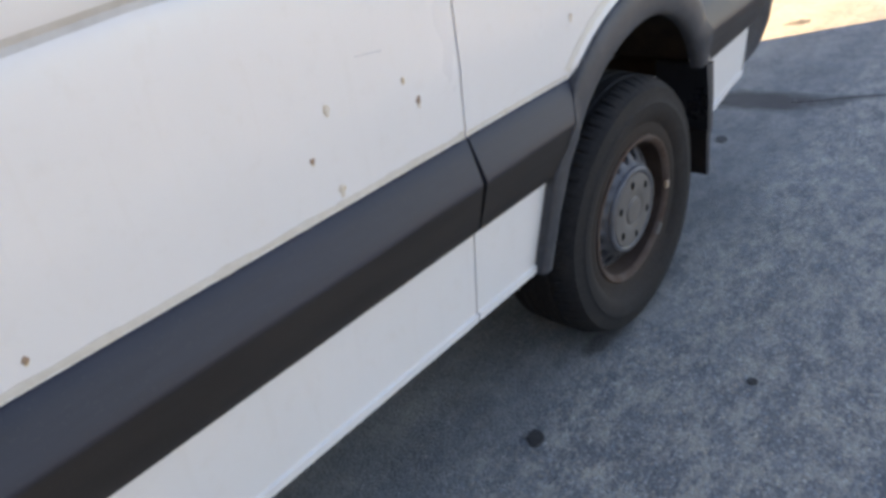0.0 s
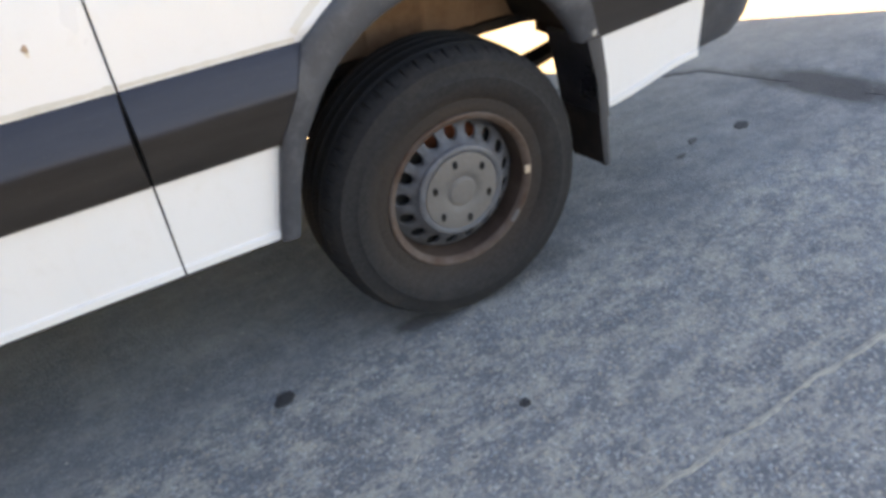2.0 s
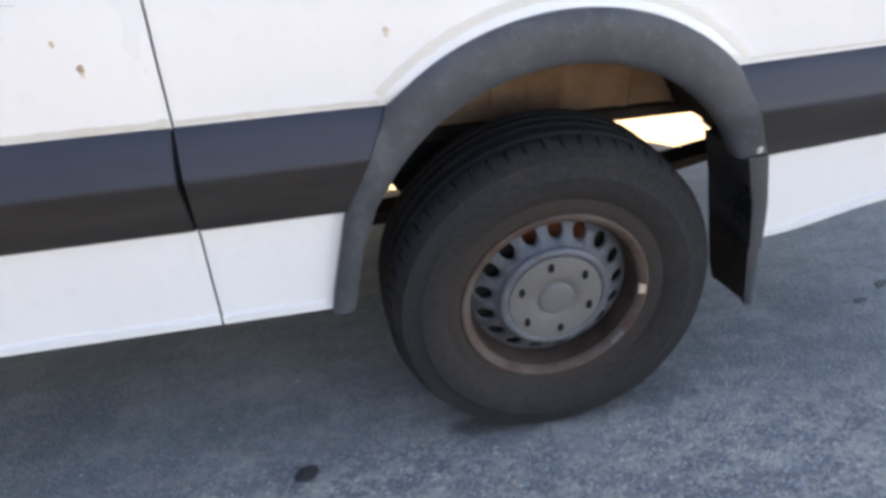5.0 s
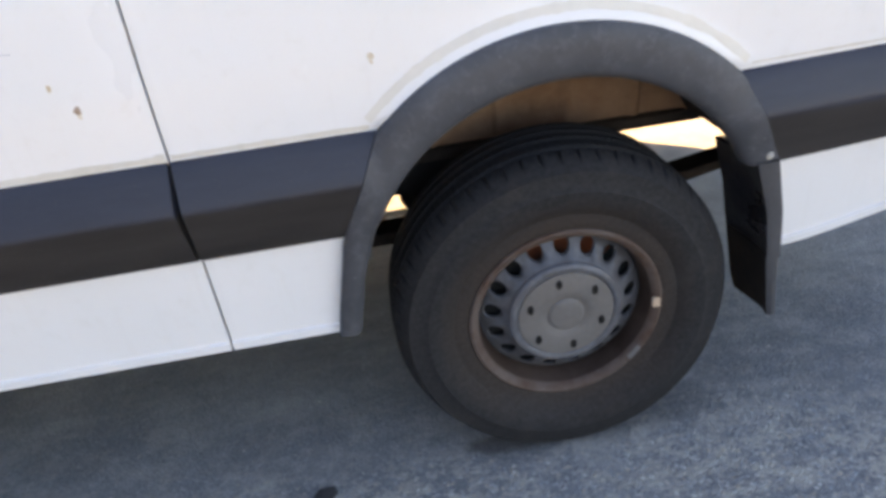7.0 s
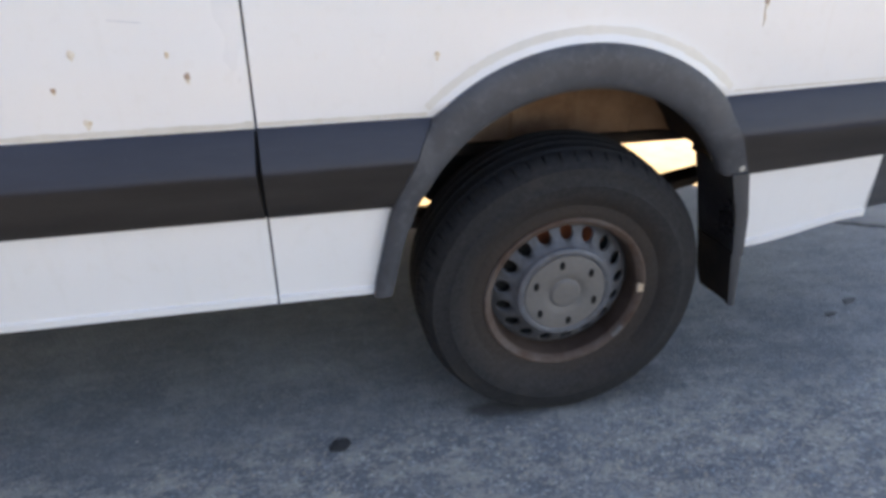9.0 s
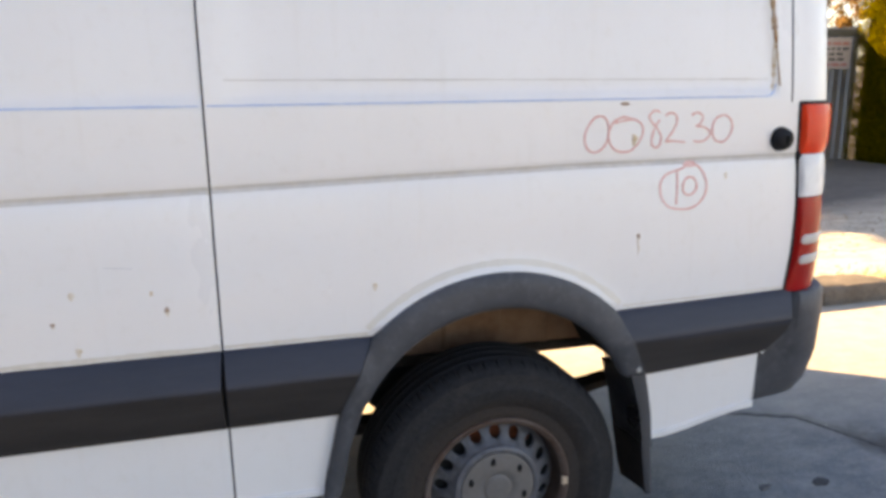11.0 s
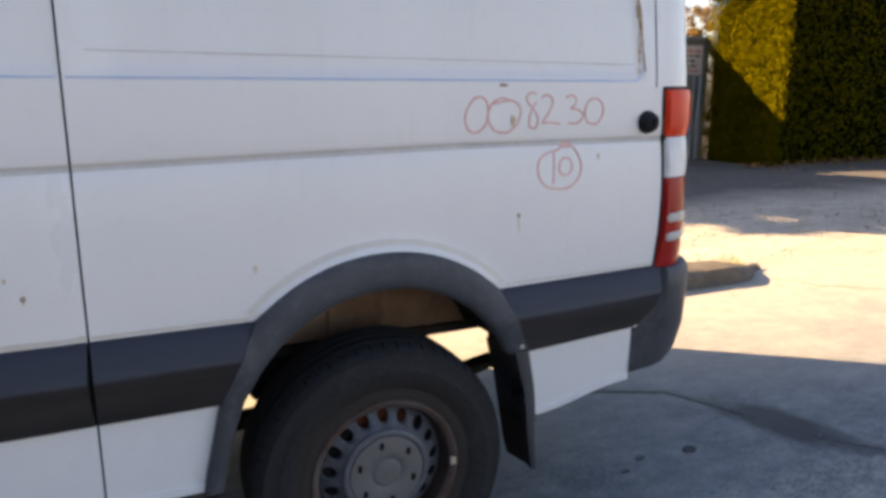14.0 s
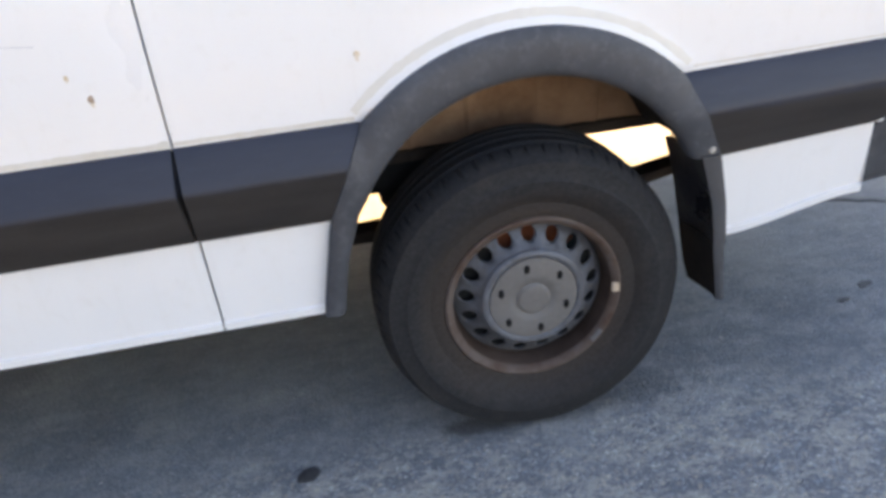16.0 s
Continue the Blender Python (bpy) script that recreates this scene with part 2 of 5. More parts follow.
def make_lens(name, col, rough=0.12):
    """Moulded plastic lamp lens with fine ribs."""
    m, nt, b = mat_base(name, rough)
    v = coords(nt)
    w = nt.nodes.new("ShaderNodeTexWave")
    w.bands_direction = "Z"
    w.inputs["Scale"].default_value = 38
    w.inputs["Distortion"].default_value = 0.3
    nt.links.new(v, w.inputs["Vector"])
    n = noise_tex(nt, v, 14, 4)
    c = mix(nt, ramp(nt, n, [(0.35, grey(0.0)), (0.7, grey(0.5))]), col, tuple(x * 0.62 for x in col))
    nt.links.new(c, b.inputs["Base Color"])
    b.inputs["Specular IOR Level"].default_value = 0.2
    b.inputs["Coat Weight"].default_value = 0.12
    b.inputs["Coat Roughness"].default_value = 0.08
    bump(nt, b, w.outputs["Fac"], 0.25, 0.0015)
    return m


PAINT = make_paint()
GRIME = two_scale("grimy_seam_paint", (0.50, 0.475, 0.43), (0.66, 0.635, 0.59), 0.6, 6, 60)


def make_scuffed():
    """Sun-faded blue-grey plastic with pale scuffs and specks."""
    m, nt, b = mat_base("faded_grey_plastic", 0.5)
    b.inputs["Specular IOR Level"].default_value = 0.34
    v = coords(nt)
    big, mid, fine = noise_tex(nt, v, 7, 5, 0.65), noise_tex(nt, v, 38, 5, 0.75), noise_tex(nt, v, 160, 3, 0.6)
    c = ramp(nt, big, [(0.3, (0.043, 0.046, 0.053)), (0.7, (0.076, 0.080, 0.089))])
    c = mix(nt, ramp(nt, mid, [(0.50, grey(0.0)), (0.72, grey(0.5))]), c, (0.135, 0.139, 0.148))
    c = mix(nt, ramp(nt, fine, [(0.64, grey(0.0)), (0.74, grey(0.5))]), c, (0.19, 0.19, 0.19))
    nt.links.new(c, b.inputs["Base Color"])
    nt.links.new(ramp(nt, mid, [(0.35, grey(0.42)), (0.7, grey(0.66))]), b.inputs["Roughness"])
    bump(nt, b, mid, 0.25, 0.001)
    return m


def make_moulding_plastic():
    """Black plastic; sky tint painted on the upper facet, brown ground tint on the lower."""
    m, nt, b = mat_base("weathered_black_plastic", 0.45)
    b.inputs["Specular IOR Level"].default_value = 0.34
    v = coords(nt)
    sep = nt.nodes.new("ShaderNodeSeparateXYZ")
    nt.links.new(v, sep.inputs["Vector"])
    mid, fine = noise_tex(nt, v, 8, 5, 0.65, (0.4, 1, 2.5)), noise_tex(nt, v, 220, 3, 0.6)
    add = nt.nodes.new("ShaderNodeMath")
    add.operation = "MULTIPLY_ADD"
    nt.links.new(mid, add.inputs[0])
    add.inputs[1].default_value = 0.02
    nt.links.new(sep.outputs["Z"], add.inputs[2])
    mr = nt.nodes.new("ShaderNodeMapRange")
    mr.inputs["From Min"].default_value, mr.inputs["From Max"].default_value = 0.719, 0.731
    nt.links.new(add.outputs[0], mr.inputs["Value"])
    # facet colours carry the light each one mirrors: ground below, sky above
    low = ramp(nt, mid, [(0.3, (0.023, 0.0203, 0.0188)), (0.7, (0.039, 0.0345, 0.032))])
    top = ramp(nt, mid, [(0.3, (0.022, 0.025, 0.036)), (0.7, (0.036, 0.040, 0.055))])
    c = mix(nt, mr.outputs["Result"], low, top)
    c = mix(nt, ramp(nt, fine, [(0.6, grey(0.0)), (0.75, grey(0.4))]), c, (0.075, 0.072, 0.07))
    nt.links.new(c, b.inputs["Base Color"])
    nt.links.new(ramp(nt, mid, [(0.3, grey(0.38)), (0.7, grey(0.52))]), b.inputs["Roughness"])
    bump(nt, b, fine, 0.3, 0.0004)
    return m


PLASTIC_GREY = make_scuffed()
MOULD_PLASTIC = make_moulding_plastic()


def make_tyre():
    """Grey-black rubber with a ring of brown dust near the rim."""
    m, nt, b = mat_base("dusty_tyre_rubber", 0.78)
    b.inputs["Specular IOR Level"].default_value = 0.28
    v = coords(nt)
    flat = nt.nodes.new("ShaderNodeVectorMath")
    flat.operation = "MULTIPLY"
    flat.inputs[1].default_value = (1, 0, 1)
    nt.links.new(v, flat.inputs[0])
    ln = nt.nodes.new("ShaderNodeVectorMath")
    ln.operation = "LENGTH"
    nt.links.new(flat.outputs[0], ln.inputs[0])
    big, fine = noise_tex(nt, v, 7, 5, 0.65), noise_tex(nt, v, 120, 3, 0.6)
    add = nt.nodes.new("ShaderNodeMath")
    add.operation = "MULTIPLY_ADD"
    nt.links.new(big, add.inputs[0])
    add.inputs[1].default_value = 0.10
    nt.links.new(ln.outputs["Value"], add.inputs[2])
    dust = nt.nodes.new("ShaderNodeMapRange")
    dust.inputs["From Min"].default_value, dust.inputs["From Max"].default_value = 0.325, 0.255
    nt.links.new(add.outputs[0], dust.inputs["Value"])
    rub = ramp(nt, fine, [(0.3, (0.0120, 0.0119, 0.0125)), (0.7, (0.025, 0.0245, 0.0255))])
    brown = ramp(nt, fine, [(0.3, (0.026, 0.0198, 0.016)), (0.7, (0.045, 0.0345, 0.0285))])
    c = mix(nt, dust.outputs["Result"], rub, brown)
    c = mix(nt, ramp(nt, big, [(0.55, grey(0.0)), (0.75, grey(0.5))]), c, (0.05, 0.043, 0.037))
    nt.links.new(c, b.inputs["Base Color"])
    bump(nt, b, fine, 0.4, 0.0012)
    return m


TYRE = make_tyre()
DUST = two_scale("beige_road_dust", (0.58, 0.54, 0.46), (0.72, 0.69, 0.63), 0.9, 8, 90)
RUBBER_BLACK = two_scale("black_rubber", (0.009, 0.009, 0.010), (0.020, 0.020, 0.022), 0.55, 5.0, 90, spec=0.2)
GUARD = two_scale("shiny_black_guard", (0.010, 0.010, 0.012), (0.026, 0.026, 0.030), 0.34, 9.0, 60, 0, 0.003, 0.5, 0.14, spec=0.5)
FLANGE = two_scale("faded_black_flange", (0.040, 0.041, 0.045), (0.066, 0.068, 0.073), 0.5, 6.0, 160)
SEAM_FAINT = two_scale("faint_paint_scratch", (0.46, 0.47, 0.49), (0.58, 0.585, 0.60), 0.6, 9, 60)
SEAM = two_scale("dirty_shut_line", (0.10, 0.10, 0.105), (0.20, 0.20, 0.205), 0.7, 9, 60)
STEEL = two_scale("grey_painted_steel_wheel", (0.060, 0.058, 0.060), (0.150, 0.158, 0.175), 0.48, 26.0, 90, 0.2)
CAP_GREY = two_scale("dusty_grey_hub_cover", (0.118, 0.109, 0.100), (0.168, 0.157, 0.146), 0.6, 8.0, 90, 0.1)
RIM_RUST = make_speckled("rusty_rim_edge", (0.072, 0.042, 0.030), (0.110, 0.085, 0.072), 14, 0.35, 0.62, 0.7)
BARREL = make_speckled("brown_rim_barrel", (0.034, 0.020, 0.014), (0.062, 0.042, 0.032), 11, 0.35, 0.65, 0.8)
DISC_RUST = make_speckled("rusted_brake_disc", (0.20, 0.055, 0.022), (0.10, 0.035, 0.02), 9, 0.4, 0.65, 0.85)
DARK_HOLE = two_scale("shadowed_black_metal", (0.008, 0.008, 0.008), (0.02, 0.02, 0.02), 0.8, spec=0.15)
RUST = make_speckled("rust_stain", (0.34, 0.165, 0.05), (0.62, 0.53, 0.38), 70, 0.42, 0.62, 0.85)
RUST_PALE = make_speckled("pale_rust_run", (0.58, 0.45, 0.27), (0.73, 0.69, 0.61), 60, 0.40, 0.60, 0.8)
CHIP = two_scale("bare_chip", (0.27, 0.17, 0.11), (0.50, 0.37, 0.27), 0.8, 60, 200)
HOUSE = make_speckled("dust_caked_wheelhouse", (0.20, 0.105, 0.060), (0.38, 0.235, 0.145), 7, 0.3, 0.7, 0.9)
UNDER = make_speckled("dirty_underbody_metal", (0.022, 0.018, 0.016), (0.065, 0.048, 0.036), 8, 0.35, 0.7, 0.85)
FLAP = make_speckled("grimy_flap_rubber", (0.010, 0.0085, 0.008), (0.034, 0.024, 0.018), 12, 0.35, 0.72, 0.8)
ASPHALT = make_asphalt()
KERB = two_scale("old_concrete_kerb", (0.075, 0.063, 0.050), (0.19, 0.165, 0.135), 0.95, 7, 60, 0, 0.006, 0.8, spec=0.2)
TAR = two_scale("tar_spot", (0.018, 0.018, 0.020), (0.056, 0.056, 0.055), 0.75, 38, 160, 0, 0.003, 0.5)
SHADE_STREAK = two_scale("brown_shade_streak", (0.22, 0.185, 0.14), (0.40, 0.35, 0.27), 0.95, 4, 40)
STAIN = make_speckled("oily_stain", (0.055, 0.053, 0.051), (0.15, 0.146, 0.138), 22, 0.35, 0.72, 0.75)
JOINT = make_speckled("pale_filled_joint", (0.40, 0.375, 0.315), (0.25, 0.245, 0.225), 40, 0.42, 0.62, 0.9)
RED_LENS = make_lens("red_lamp_lens", (0.36, 0.006, 0.006))
ORANGE_LENS = make_lens("orange_red_lamp_lens", (0.82, 0.055, 0.016))
CLEAR_LENS = make_lens("clear_lamp_lens", (0.80, 0.80, 0.78))
STRIP_LENS = make_lens("grey_lamp_strip", (0.56, 0.545, 0.51))
CHALK_RED = two_scale("red_paint_marker", (0.69, 0.33, 0.285), (0.79, 0.56, 0.51), 0.7, 30, 200)
BLUE_LINE = two_scale("blue_pencil_line", (0.36, 0.46, 0.66), (0.55, 0.62, 0.74), 0.6, 10, 150)
PAPER = two_scale("white_paper_label", (0.74, 0.68, 0.60), (0.84, 0.79, 0.71), 0.7, 20, 150)
TAN = two_scale("tan_painted_weight", (0.42, 0.30, 0.20), (0.56, 0.43, 0.31), 0.6, 40, 150)
INK = two_scale("black_print", (0.03, 0.03, 0.03), (0.07, 0.07, 0.07), 0.7, 20, 150)
LEAF_HEDGE = make_leaf("cypress_foliage", (0.032, 0.031, 0.0010), (0.098, 0.087, 0.0015), (0.230, 0.186, 0.0021))
# near-black on purpose: the shade inside the hedge painted as colour
HEDGE_SHADE = two_scale("hedge_inner_shade", (0.003, 0.004, 0.001), (0.006, 0.008, 0.002), 0.9, 4, 30, spec=0.0)
LEAF_TREE = make_leaf("oak_foliage", (0.085, 0.080, 0.020), (0.180, 0.145, 0.036), (0.29, 0.19, 0.052))
LEAF_ORANGE = make_leaf("autumn_foliage", (0.10, 0.065, 0.022), (0.19, 0.11, 0.034), (0.28, 0.165, 0.05))
BARK = two_scale("tree_bark", (0.06, 0.045, 0.035), (0.13, 0.10, 0.08), 0.9, 4, 40, 0, 0.01, 0.6)
FENCE = two_scale("blue_grey_sheet_metal", (0.20, 0.235, 0.27), (0.31, 0.345, 0.38), 0.6, 2, 50, spec=0.3)
FENCE_DARK = two_scale("dark_rail", (0.05, 0.06, 0.06), (0.10, 0.11, 0.11), 0.7)
SIGN = two_scale("faded_sign_board", (0.34, 0.31, 0.30), (0.44, 0.41, 0.40), 0.6, 6, 60)
SIGN_RED = two_scale("faded_red_print", (0.36, 0.12, 0.12), (0.42, 0.20, 0.19), 0.6, 9, 60)
GRASS_DRY = make_leaf("dry_grass", (0.22, 0.17, 0.05), (0.34, 0.27, 0.08), (0.42, 0.36, 0.14))
LITTER = make_leaf("fallen_leaves", (0.14, 0.07, 0.025), (0.22, 0.11, 0.04), (0.30, 0.18, 0.07))
TIMBER = two_scale("dark_stained_boards", (0.028, 0.024, 0.02), (0.055, 0.047, 0.04), 0.85, 3, 40, 0, 0.003, 0.5)
PEBBLE = two_scale("sandy_pebble", (0.26, 0.22, 0.165), (0.42, 0.365, 0.28), 0.95, 9, 90, spec=0.2)
SOFT_GRIME = two_scale("faint_groove_dirt", (0.65, 0.615, 0.54), (0.73, 0.695, 0.62), 0.6, 9, 60)
STONE = two_scale("pale_stone", (0.35, 0.33, 0.29), (0.55, 0.52, 0.46), 0.9, 12, 90)
GLASS_DARK = two_scale("dark_cab_glass", (0.01, 0.012, 0.014), (0.02, 0.022, 0.025), 0.06, 2, 20)


# ---- mesh helpers ----
def part(name, bm, material, parent=None, label="", smooth=True, flip=False):
    """Link a bmesh as one mesh object under a thing or a part."""
    bmesh.ops.recalc_face_normals(bm, faces=bm.faces) if flip is None else None
    me = bpy.data.meshes.new(name)
    bm.to_mesh(me)
    bm.free()
    for m in (material if isinstance(material, (list, tuple)) else [material]):
        me.materials.append(m)
    if smooth:
        me.polygons.foreach_set("use_smooth", [True] * len(me.polygons))
        me.set_sharp_from_angle(angle=radians(40))
    ob = new(name, me)
    ob.parent = parent
    if label:
        tagged(ob, label)
    return ob


def empty(name, parent=None, at=(0, 0, 0)):
    ob = new(name)
    ob.empty_display_size = 0.2
    ob.location = at
    ob.parent = parent
    return ob


def box(bm, x0, x1, y0, y1, z0, z1, bevel=0.0, seg=2):
    vs = [bm.verts.new((x, y, z)) for x in (x0, x1) for y in (y0, y1) for z in (z0, z1)]
    fs = [bm.faces.new([vs[i] for i in f]) for f in
          ((0, 1, 3, 2), (4, 6, 7, 5), (0, 4, 5, 1), (2, 3, 7, 6), (0, 2, 6, 4), (1, 5, 7, 3))]
    if bevel:
        bmesh.ops.bevel(bm, geom=list({e for f in fs for e in f.edges}), offset=bevel, segments=seg, profile=0.5, affect="EDGES")
    return bm


def grid(bm, rows, material_of=None, close=False):
    """Faces between rows of points."""
    vr = [[bm.verts.new(p) for p in r] for r in rows]
    n = len(vr[0])
    for i in range(len(vr) - 1):
        for j in range(n if close else n - 1):
            k = (j + 1) % n
            f = bm.faces.new((vr[i][j], vr[i][k], vr[i + 1][k], vr[i + 1][j]))
            if material_of:
                f.material_index = material_of(i, j)
    return vr


def lathe(bm, profile, axis_y=True, seg=64, wob=None):
    """Turn a list of (radius, depth) round the y axis."""
    rows = []
    for i, (r, d) in enumerate(profile):
        row = []
        for k in range(seg):
            a = 2 * math.pi * k / seg
            rr = r + (wob(i, k) if wob else 0)
            row.append((rr * math.cos(a), d, rr * math.sin(a)))
        rows.append(row)
    return grid(bm, rows, close=True)


def tube(bm, pts, r, seg=8, caps=True):
    """A round bar through points; r is a number or one for each point."""
    pts = [Vector(p) for p in pts]
    rs = r if isinstance(r, (list, tuple)) else [r] * len(pts)
    rows = []
    for i, p in enumerate(pts):
        d = (pts[min(i + 1, len(pts) - 1)] - pts[max(i - 1, 0)]).normalized()
        u = d.cross(Vector((0, 0, 1)))
        u = u.normalized() if u.length > 1e-4 else Vector((1, 0, 0))
        w = d.cross(u)
        rows.append([p + rs[i] * (math.cos(2 * math.pi * k / seg) * u + math.sin(2 * math.pi * k / seg) * w) for k in range(seg)])
    vr = grid(bm, rows, close=True)
    if caps:
        bm.faces.new(vr[0][::-1])
        bm.faces.new(vr[-1])


def smoothstep(a, b, x):
    t = min(max((x - a) / (b - a), 0.0), 1.0)
    return t * t * (3 - 2 * t)


# ---- ground ----
def build_ground():
    bm = bmesh.new()
    xs = [-400, -120, -40, -14] + [i * 0.5 for i in range(-14, 45)] + [30, 60, 150, 400]
    ys = [-400, -120, -40, -12] + [i * 0.5 for i in range(-12, 31)] + [24, 50, 150, 400]
    rows = []
    for y in ys:
        row = []
        for x in xs:
            z = 0.0
            if y >= 2.5 and -7 <= x <= 22 and y <= 15:
                z = 0.035 * smoothstep(2.4, 4.0, y) * (1 + noise.noise((x * 0.5, y * 0.5, 0)))
            row.append((x, y, z))
        rows.append(row)
    grid(bm, rows)
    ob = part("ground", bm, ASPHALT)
    tagged(ob, "worn grey asphalt yard turning to sandy gravel", "ground", kind="structure")


build_ground()


def build_wall():
    """Plain unseen wall ahead of the van, added to keep sun off the yard."""
    bm = bmesh.new()
    box(bm, -9.5, -9.2, -24, 2.4, -0.1, 6.2, 0.02)
    tagged(part("shade_wall_west", bm, TIMBER), "plain dark unseen wall added to shade the yard", "wall", kind="structure")


build_wall()


def blob(name, cx, cy, rx, ry, turn, mat, label, cat, z=0.004, n=40, rough=0.22, seed=0):
    bm = bmesh.new()
    top, low = [], []
    for k in range(n):
        a = 2 * math.pi * k / n
        q = 1 + rough * 2 * noise.noise((math.cos(a) * 1.7 + seed * 7.3, math.sin(a) * 1.7, seed * 3.1)) \
            + rough * noise.noise((math.cos(a) * 5 + seed, math.sin(a) * 5, 4.2))
        px, py = rx * q * math.cos(a), ry * q * math.sin(a)
        X = cx + px * math.cos(turn) - py * math.sin(turn)
        Y = cy + px * math.sin(turn) + py * math.cos(turn)
        top.append(bm.verts.new((cx + (X - cx) * 0.9, cy + (Y - cy) * 0.9, z)))
        low.append(bm.verts.new((X, Y, 0.0)))
    bm.faces.new(top)
    for k in range(n):
        bm.faces.new((low[k], low[(k + 1) % n], top[(k + 1) % n], top[k]))
    return tagged(part(name, bm, mat), label, cat, group="tar spots on the asphalt")


def ribbon(name, pts, width, mat, label, cat, z=0.003, step=0.02, jag=0.5, seed=0):
    """A thin ragged strip on the ground through a few points."""
    P = [Vector((x, y, 0)) for x, y in pts]
    line = []
    for a, b in zip(P, P[1:]):
        m = max(2, int((b - a).length / step))
        line += [a.lerp(b, i / m) for i in range(m)]
    line.append(P[-1])
    bm = bmesh.new()
    rows = []
    for i, p in enumerate(line):
        d = (line[min(i + 1, len(line) - 1)] - line[max(i - 1, 0)]).normalized()
        s = Vector((-d.y, d.x, 0))
        w = width * (1 + jag * noise.noise((i * 0.35, seed, 1)) + jag * noise.noise((i * 0.09, seed, 5)))
        off = s * (0.014 * noise.noise((i * 0.12, seed, 9)) + 0.009 * noise.noise((i * 0.5, seed, 3)))
        c = p + off
        rows.append([c - s * w + Vector((0, 0, 0)), c - s * w * 0.7 + Vector((0, 0, z)),
                     c + s * w * 0.7 + Vector((0, 0, z)), c + s * w])
    grid(bm, rows)
    return tagged(part(name, bm, mat), label, cat)


tagged(ribbon("filled_joint", [(-3.5, -0.72), (-0.29, -0.72), (0.28, -0.695), (0.82, -0.68), (1.4, -0.70), (3.2, -0.70), (7, -0.72)], 0.0064, JOINT,
              "pale filled crack running straight across the asphalt", "crack", jag=1.1), kind="structure")
ribbon("crack_and_shade_streak", [(0.95, 0.98), (1.55, 0.72), (1.70, 0.40)], 0.007, STAIN, "dark damp crack in the asphalt behind the van", "crack", jag=0.7, seed=3)
ribbon("crack_and_shade_streak", [(1.80, 0.15), (1.95, -0.05), (2.12, -0.28), (2.5, -0.75)], 0.006, STAIN, "dark damp crack in the asphalt behind the van", "crack", jag=0.7, seed=5)
blob("tar_spot", -0.557, -0.033, 0.028, 0.021, 0.5, TAR, "small black tar spot on the asphalt", "tar spot", 0.004, 40, 0.10, 1)
blob("tar_spot", -0.104, -0.374, 0.014, 0.012, 0.2, TAR, "tiny black tar spot on the asphalt", "tar spot", 0.004, 36, 0.10, 4)
blob("tar_spot", 1.285, 0.265, 0.035, 0.022, 0.3, TAR, "small black tar spot on the asphalt", "tar spot", 0.004, 40, 0.14, 6)

blob("tar_spot", 1.075, 0.288, 0.024, 0.014, 0.4, STAIN, "faint worn tar spot on the asphalt", "tar spot", 0.003, 36, 0.25, 8)
blob("tar_spot", 0.965, 0.232, 0.020, 0.010, 0.2, STAIN, "faint worn tar spot on the asphalt", "tar spot", 0.003, 36, 0.25, 9)
# soft shadow streak off the kerb end, painted as a brown strip
ribbon("crack_and_shade_streak", [(3.60, 1.95), (3.74, 1.66), (4.10, 1.38), (5.1, 0.86), (6.4, 0.35)], 0.020, SHADE_STREAK, "faint sandy brown painted shadow streak running from the kerb end", "crack", jag=0.9, seed=7)
blob("ground_stain", 3.10, 0.53, 0.085, 0.040, -0.5, STAIN, "brown worn stain on the asphalt behind the van", "stain", 0.003, 44, 0.35, 12)


def grit():
    """Small pale stones lying about under the van and on the asphalt."""
    bm = bmesh.new()
    rng = random.Random(5)
    for k in range(160):
        x, y = rng.uniform(-2.2, 2.4), rng.uniform(-1.2, 1.6)
        s = rng.uniform(0.0015, 0.0035)
        bmesh.ops.create_icosphere(bm, subdivisions=1, radius=s, matrix=Matrix.Translation((x, y, s * 0.5)) @ Matrix.Diagonal((1.3, 1, 0.7, 1)))
    tagged(part("loose_grit", bm, STONE), "scattered pale grit on the asphalt", "grit", kind="stuff")


grit()


def pebbles():
    """Loose stones on the gravel beyond the kerb."""
    bm = bmesh.new()
    rng = random.Random(15)
    for k in range(1400):
        x, y = rng.uniform(3.0, 9.5), rng.uniform(2.3, 5.4)
        s = rng.uniform(0.004, 0.013)
        m = Matrix.Translation((x, y, 0.035 * smoothstep(2.4, 4.0, y) + s * 0.35)) @ Matrix.Rotation(rng.uniform(0, 6.28), 4, "Z") @ Matrix.Diagonal((1.4, 1, 0.6, 1))
        bmesh.ops.create_icosphere(bm, subdivisions=1, radius=s, matrix=m)
    tagged(part("loose_pebbles", bm, PEBBLE), "small loose stones on the sandy gravel", "pebbles", kind="stuff")


pebbles()


